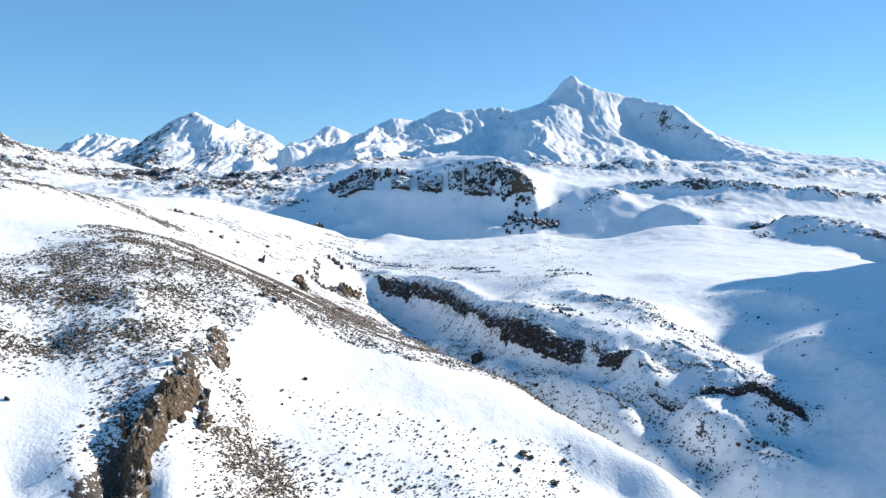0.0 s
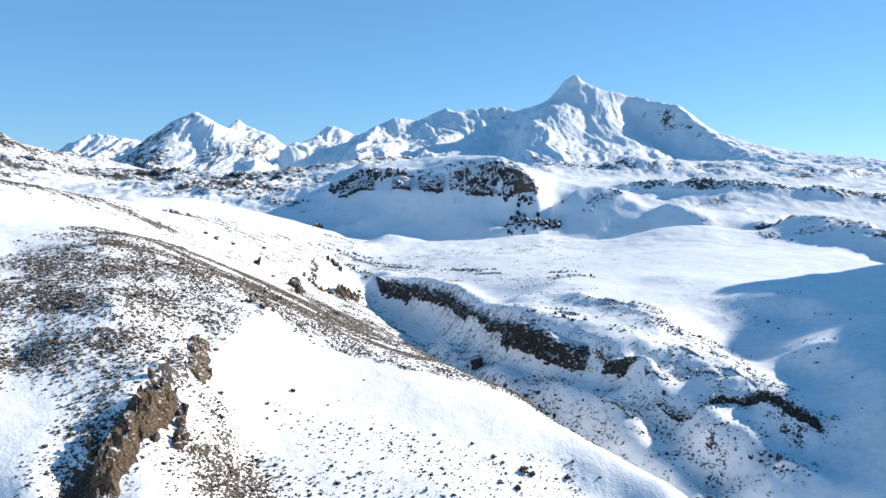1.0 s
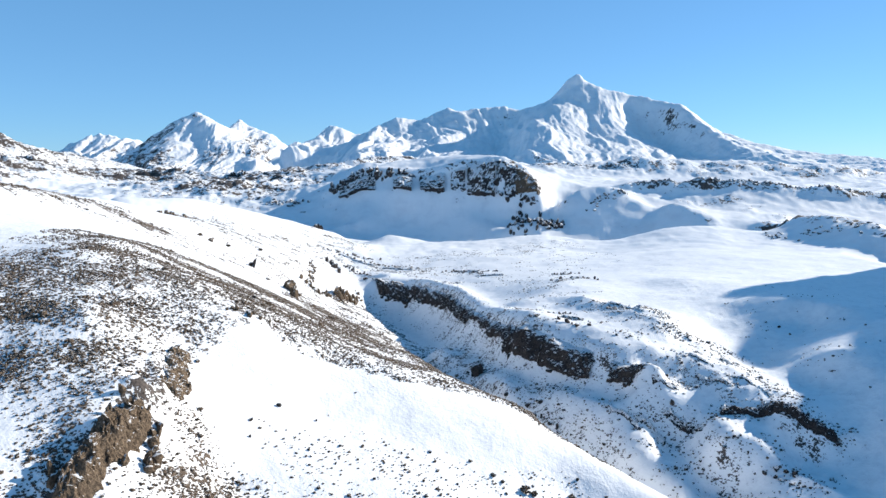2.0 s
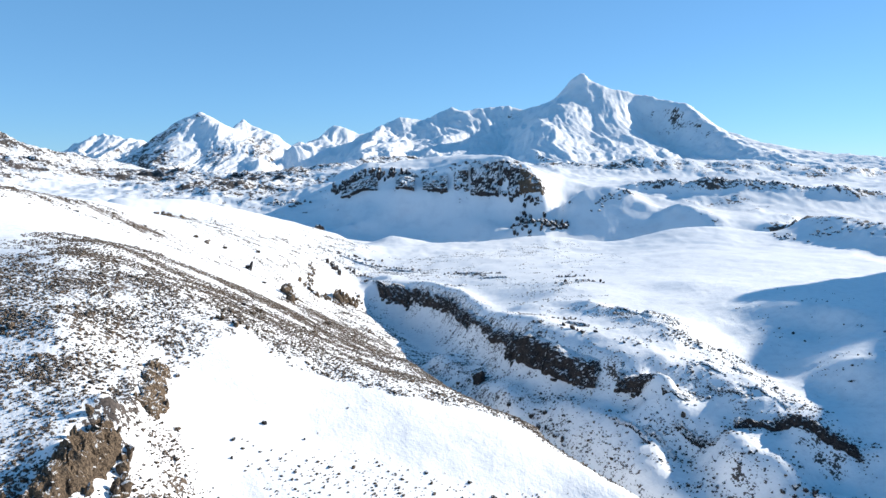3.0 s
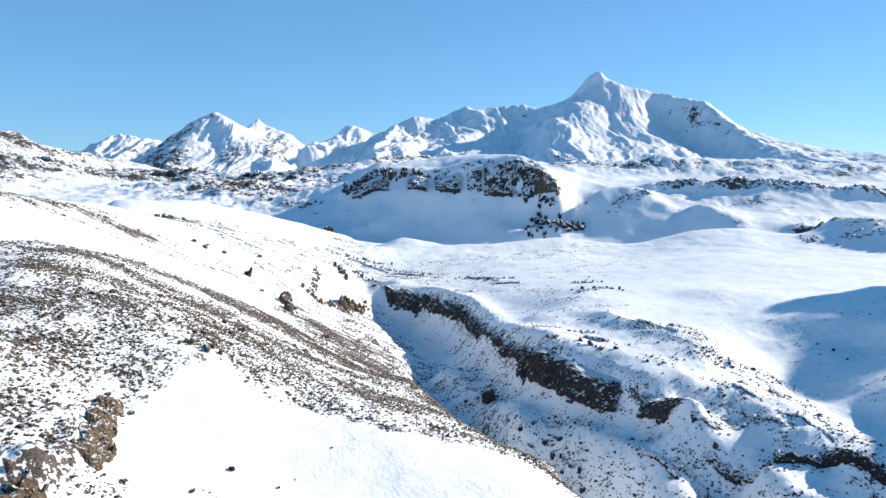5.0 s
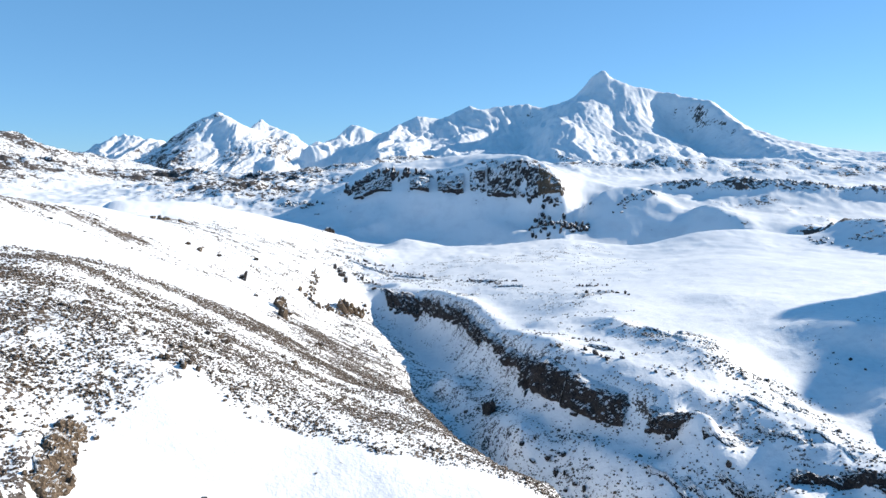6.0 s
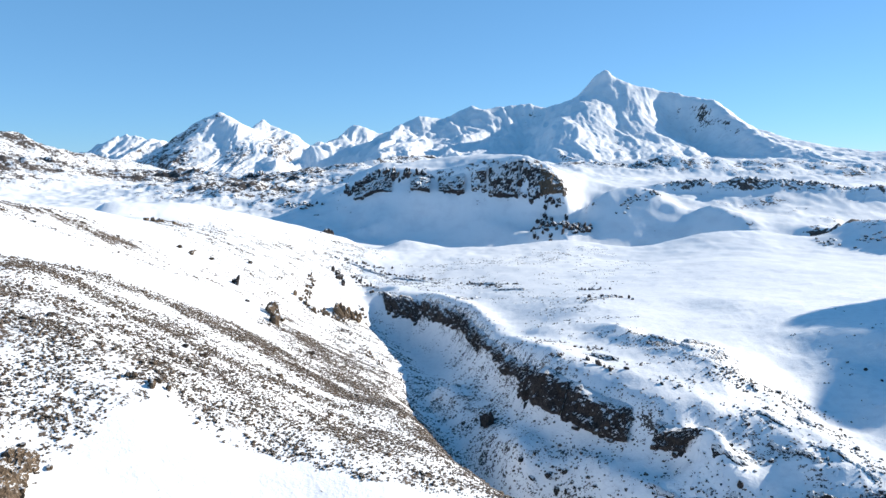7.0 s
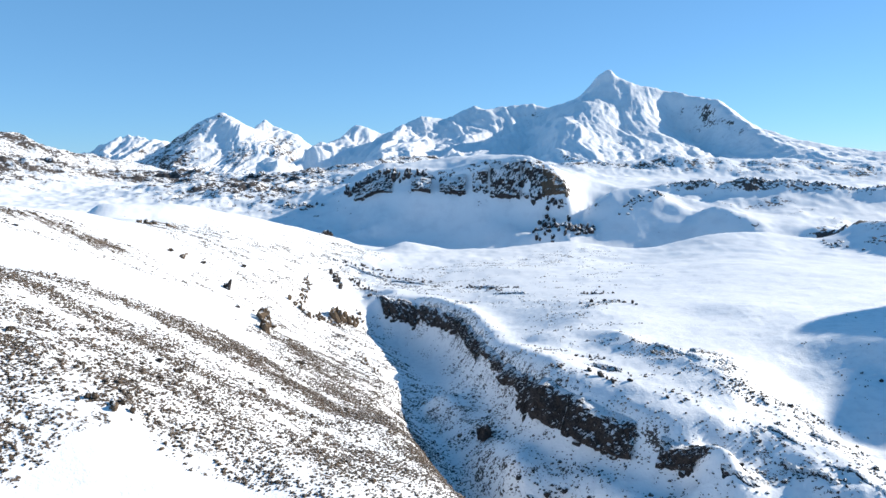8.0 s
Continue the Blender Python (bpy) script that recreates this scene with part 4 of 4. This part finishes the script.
crag("cliff", cliff, [(124, 912), (136, 896), (148, 888)], 34, 5.0, 14, FAR_BASALT, 4, 0.5)
crag("cliff", cliff, [(118, 935), (104, 905), (92, 868)], 80, 4.2, 11, FAR_BASALT, 7, 0.55)
crag("cliff", cliff, [(110, 880), (130, 876), (150, 884)], 64, 4.2, 13, FAR_BASALT, 6, 0.55)
crag("cliff", cliff, [(40, 862), (60, 858), (84, 854)], 26, 4, 5, FAR_BASALT, 4, 0.6)
crag("cliff", cliff, [(-270, 1018), (-240, 1004), (-210, 990)], 36, 5, 9, FAR_BASALT, 5, 0.6)
for a, b in zip(BENCH[:-1], BENCH[1:]):
    crag("rock_band", DARK, [a, b], 60, 2.6, 5, FAR_BASALT, 3, 0.6, group="rock bands on the bench")
crag("rock_band", DARK, [(190, 905), (215, 915), (250, 930)], 40, 2.8, 5, FAR_BASALT, 4, 0.6)
crag("rock_band", DARK, [(330, 690), (360, 655), (385, 630), (400, 600)], 60, 2.4, 3.5, FAR_BASALT, 8, 0.5)
crag("rock_band", "dark lava band at the foot of the volcano", [(250, 1505), (330, 1492), (420, 1478)], 60, 4.5, 9, FAR_BASALT, 6, 0.6)
crag("rock_outcrop", "dark square lava outcrop among snow ledges", [(-500, 1530), (-470, 1520), (-450, 1515)], 22, 7, 18, FAR_BASALT, 4, 0.4)
crag("rock_outcrop", "dark square lava outcrop among snow ledges", [(-640, 1470), (-600, 1480), (-560, 1490)], 20, 6, 9, FAR_BASALT, 5, 0.4)

# ---- scrub and stones ----
def clump(g, flat):
    """A low ragged tuft: two rings and a crown."""
    a = np.arange(4) * math.pi / 2
    r0, r1 = 1 + g.normal(0, 0.25, 4), 0.75 + g.normal(0, 0.2, 4)
    low = np.stack([np.cos(a) * r0 * 1.25, np.sin(a) * r0 * 0.8, -0.35 * flat + 0 * a], 1)
    mid = np.stack([np.cos(a + 0.6) * r1 * 1.25, np.sin(a + 0.6) * r1 * 0.8, flat * (0.65 + g.normal(0, 0.25, 4))], 1)
    v = np.concatenate([low, mid, [[g.normal(0, 0.3), g.normal(0, 0.2), flat * g.uniform(0.8, 1.3)]]])
    f = []
    for k in range(4):
        n = (k + 1) % 4
        f += [(k, n, 4 + k), (n, 4 + n, 4 + k), (4 + k, 4 + n, 8)]
    return v, np.array(f)


def scatter(name, label, category, count, box, bands, size, flat, mat, seed, least=0.05, gather=0.45, keep_bowl=True):
    """Many small clumps on the ground, thick where the bands say, in one mesh."""
    g = np.random.default_rng(seed)
    xs, ys = np.empty(0), np.empty(0)
    for _ in range(120):
        x, y = g.uniform(box[0], box[1], 40000), g.uniform(box[2], box[3], 40000)
        d = amount(bands, x, y)
        d = d * (gather + (2.2 - 2 * gather) * fbm(0.55 * x - 0.17 * y, 0.3 * x + 0.95 * y, 9, 4, seed, 0.65))
        if keep_bowl:
            d = d * (1 - in_bowl(x, y))
        ok = (d > least) & (g.uniform(0, 1, len(x)) < d)
        xs, ys = np.r_[xs, x[ok]], np.r_[ys, y[ok]]
        if len(xs) > count:
            break
    xs, ys = xs[:count], ys[:count]
    zs = drop(xs, ys)
    shapes = [clump(g, flat) for _ in range(10)]
    verts, faces, start = [], [], 0
    for x, y, z in zip(xs, ys, zs):
        v, f = shapes[g.integers(10)]
        s, a = size * g.lognormal(0, 0.4), g.normal(0.6, 0.45)
        c, w = math.cos(a), math.sin(a)
        q = np.stack([v[:, 0] * c - v[:, 1] * w, v[:, 0] * w + v[:, 1] * c, v[:, 2]], 1) * s + (x, y, z + s * flat * 0.25)
        verts.append(q)
        faces.append(f + start)
        start += len(v)
    co, tri = np.concatenate(verts).astype(np.float32), np.concatenate(faces).astype(np.int32)
    me = bpy.data.meshes.new(name)
    me.vertices.add(len(co))
    me.vertices.foreach_set("co", co.ravel())
    me.loops.add(tri.size)
    me.loops.foreach_set("vertex_index", tri.ravel())
    me.polygons.add(len(tri))
    me.polygons.foreach_set("loop_start", np.arange(0, tri.size, 3, dtype=np.int32))
    me.update()
    me.materials.append(mat)
    return tagged(new(name, me), label, category, kind="stuff")


scatter("scrub", "low brown tussock and heath poking through snow", "scrub", 68000, (-125, 75, 85, 340), HILL_SCRUB + HILL_BACK_SCRUB, 0.165, 0.75, SCRUB, 3)
scatter("scrub", "brown tussock patch on a smooth snow bowl", "scrub", 7000, (-60, 45, 95, 170), BOWL_SCRUB, 0.17, 0.75, SCRUB, 8, gather=0.6, keep_bowl=False)
scatter("scrub", "low brown tussock and heath on far slopes", "scrub", 20000, (-220, 150, 190, 740), GORGE_SCRUB + FAR_SCRUB, 0.25, 0.6, SCRUB, 4, gather=0.15)
scatter("stones", "dark stones scattered on the snow", "stones", 8000, (-110, 200, 110, 660), STONE_BANDS, 0.24, 0.8, BASALT, 5, gather=0.05)


# ---- single bushes and boulders ----
def bush(x, y, size, seed):
    """A dark shrub: many ragged tufts round a low dome, on a stub of stem."""
    g = np.random.default_rng(seed)
    base = new("bush")
    base.location = (x, y, float(drop(x, y)))
    tagged(base, "dark leafless shrub throwing a blue shadow on snow", "bush", "single shrubs on the hill")
    verts, faces, start = [], [], 0
    for _ in range(46):
        v, f = clump(g, 0.9)
        w = g.normal(size=3)
        w /= np.linalg.norm(w)
        w[2] = abs(w[2])
        q = v * size * g.uniform(0.14, 0.3) + w * size * g.uniform(0.3, 0.95) * np.array([1, 1, 0.9])
        verts.append(q)
        faces.append(f + start)
        start += len(v)
    me = bpy.data.meshes.new("crown")
    me.from_pydata(np.concatenate(verts).tolist(), [], np.concatenate(faces).tolist())
    me.materials.append(SCRUB)
    new("crown", me).parent = base
    bm = bmesh.new()
    bmesh.ops.create_cone(bm, cap_ends=True, segments=7, radius1=0.16 * size, radius2=0.08 * size, depth=size)
    me = bpy.data.meshes.new("stem")
    bm.to_mesh(me)
    bm.free()
    me.materials.append(SCRUB)
    new("stem", me).parent = base


for k, (x, y, size) in enumerate([(20, 157, 1.3), (22, 157, 1.0), (18, 151, 0.9), (13, 158, 0.7), (15, 157, 0.6), (31, 160, 1.0), (27, 151, 1.2), (14, 151, 0.7), (8, 160, 0.5),
                                  (-129, 410, 1.6), (-117, 435, 1.6), (-144, 405, 2.0), (-50, 210, 1.2), (-71, 211, 0.9), (-73, 193, 1.0), (-47, 293, 1.6)]):
    bush(x, y, size, 100 + k)

for k, (x, y, size) in enumerate([(-34, 157, 0.7), (-26, 158, 0.4), (-20, 153, 0.6), (-12, 146, 0.5), (-1, 159, 0.6), (-20, 147, 0.4), (5, 152, 0.4), (-6, 137, 0.6), (-37, 146, 0.5),
                                  (-25, 147, 0.4), (-15, 136, 0.5), (-79, 115, 0.8), (10, 144, 0.4), (33, 164, 0.6), (39, 161, 0.5), (-38, 150, 0.6), (-31, 149, 0.4), (-19, 170, 0.4)]
                                 + [(-55, 212, 1.0), (-88, 347, 1.5), (50, 272, 1.6), (47, 275, 1.2), (66, 259, 1.0), (75, 223, 1.4), (76, 232, 0.8), (80, 410, 1.8), (36, 279, 1.0),
                                  (162, 265, 0.6), (158, 283, 0.5), (192, 299, 0.7), (154, 244, 0.5), (143, 243, 0.7), (149, 223, 0.7), (140, 286, 1.0), (140, 277, 0.8), (134, 217, 0.7)]):
    ob = new("boulder", BLOCKS[BASALT][k % 12])
    ob.location = (x, y, float(drop(x, y)) + 0.2 * size)
    ob.rotation_euler, ob.scale = (0.3 * k, 0.2 * k, 0.9 * k), (size, size * 0.9, size * 0.8)
    tagged(ob, "dark lava boulder half sunk in snow", "boulder", "boulders on the snow slopes")
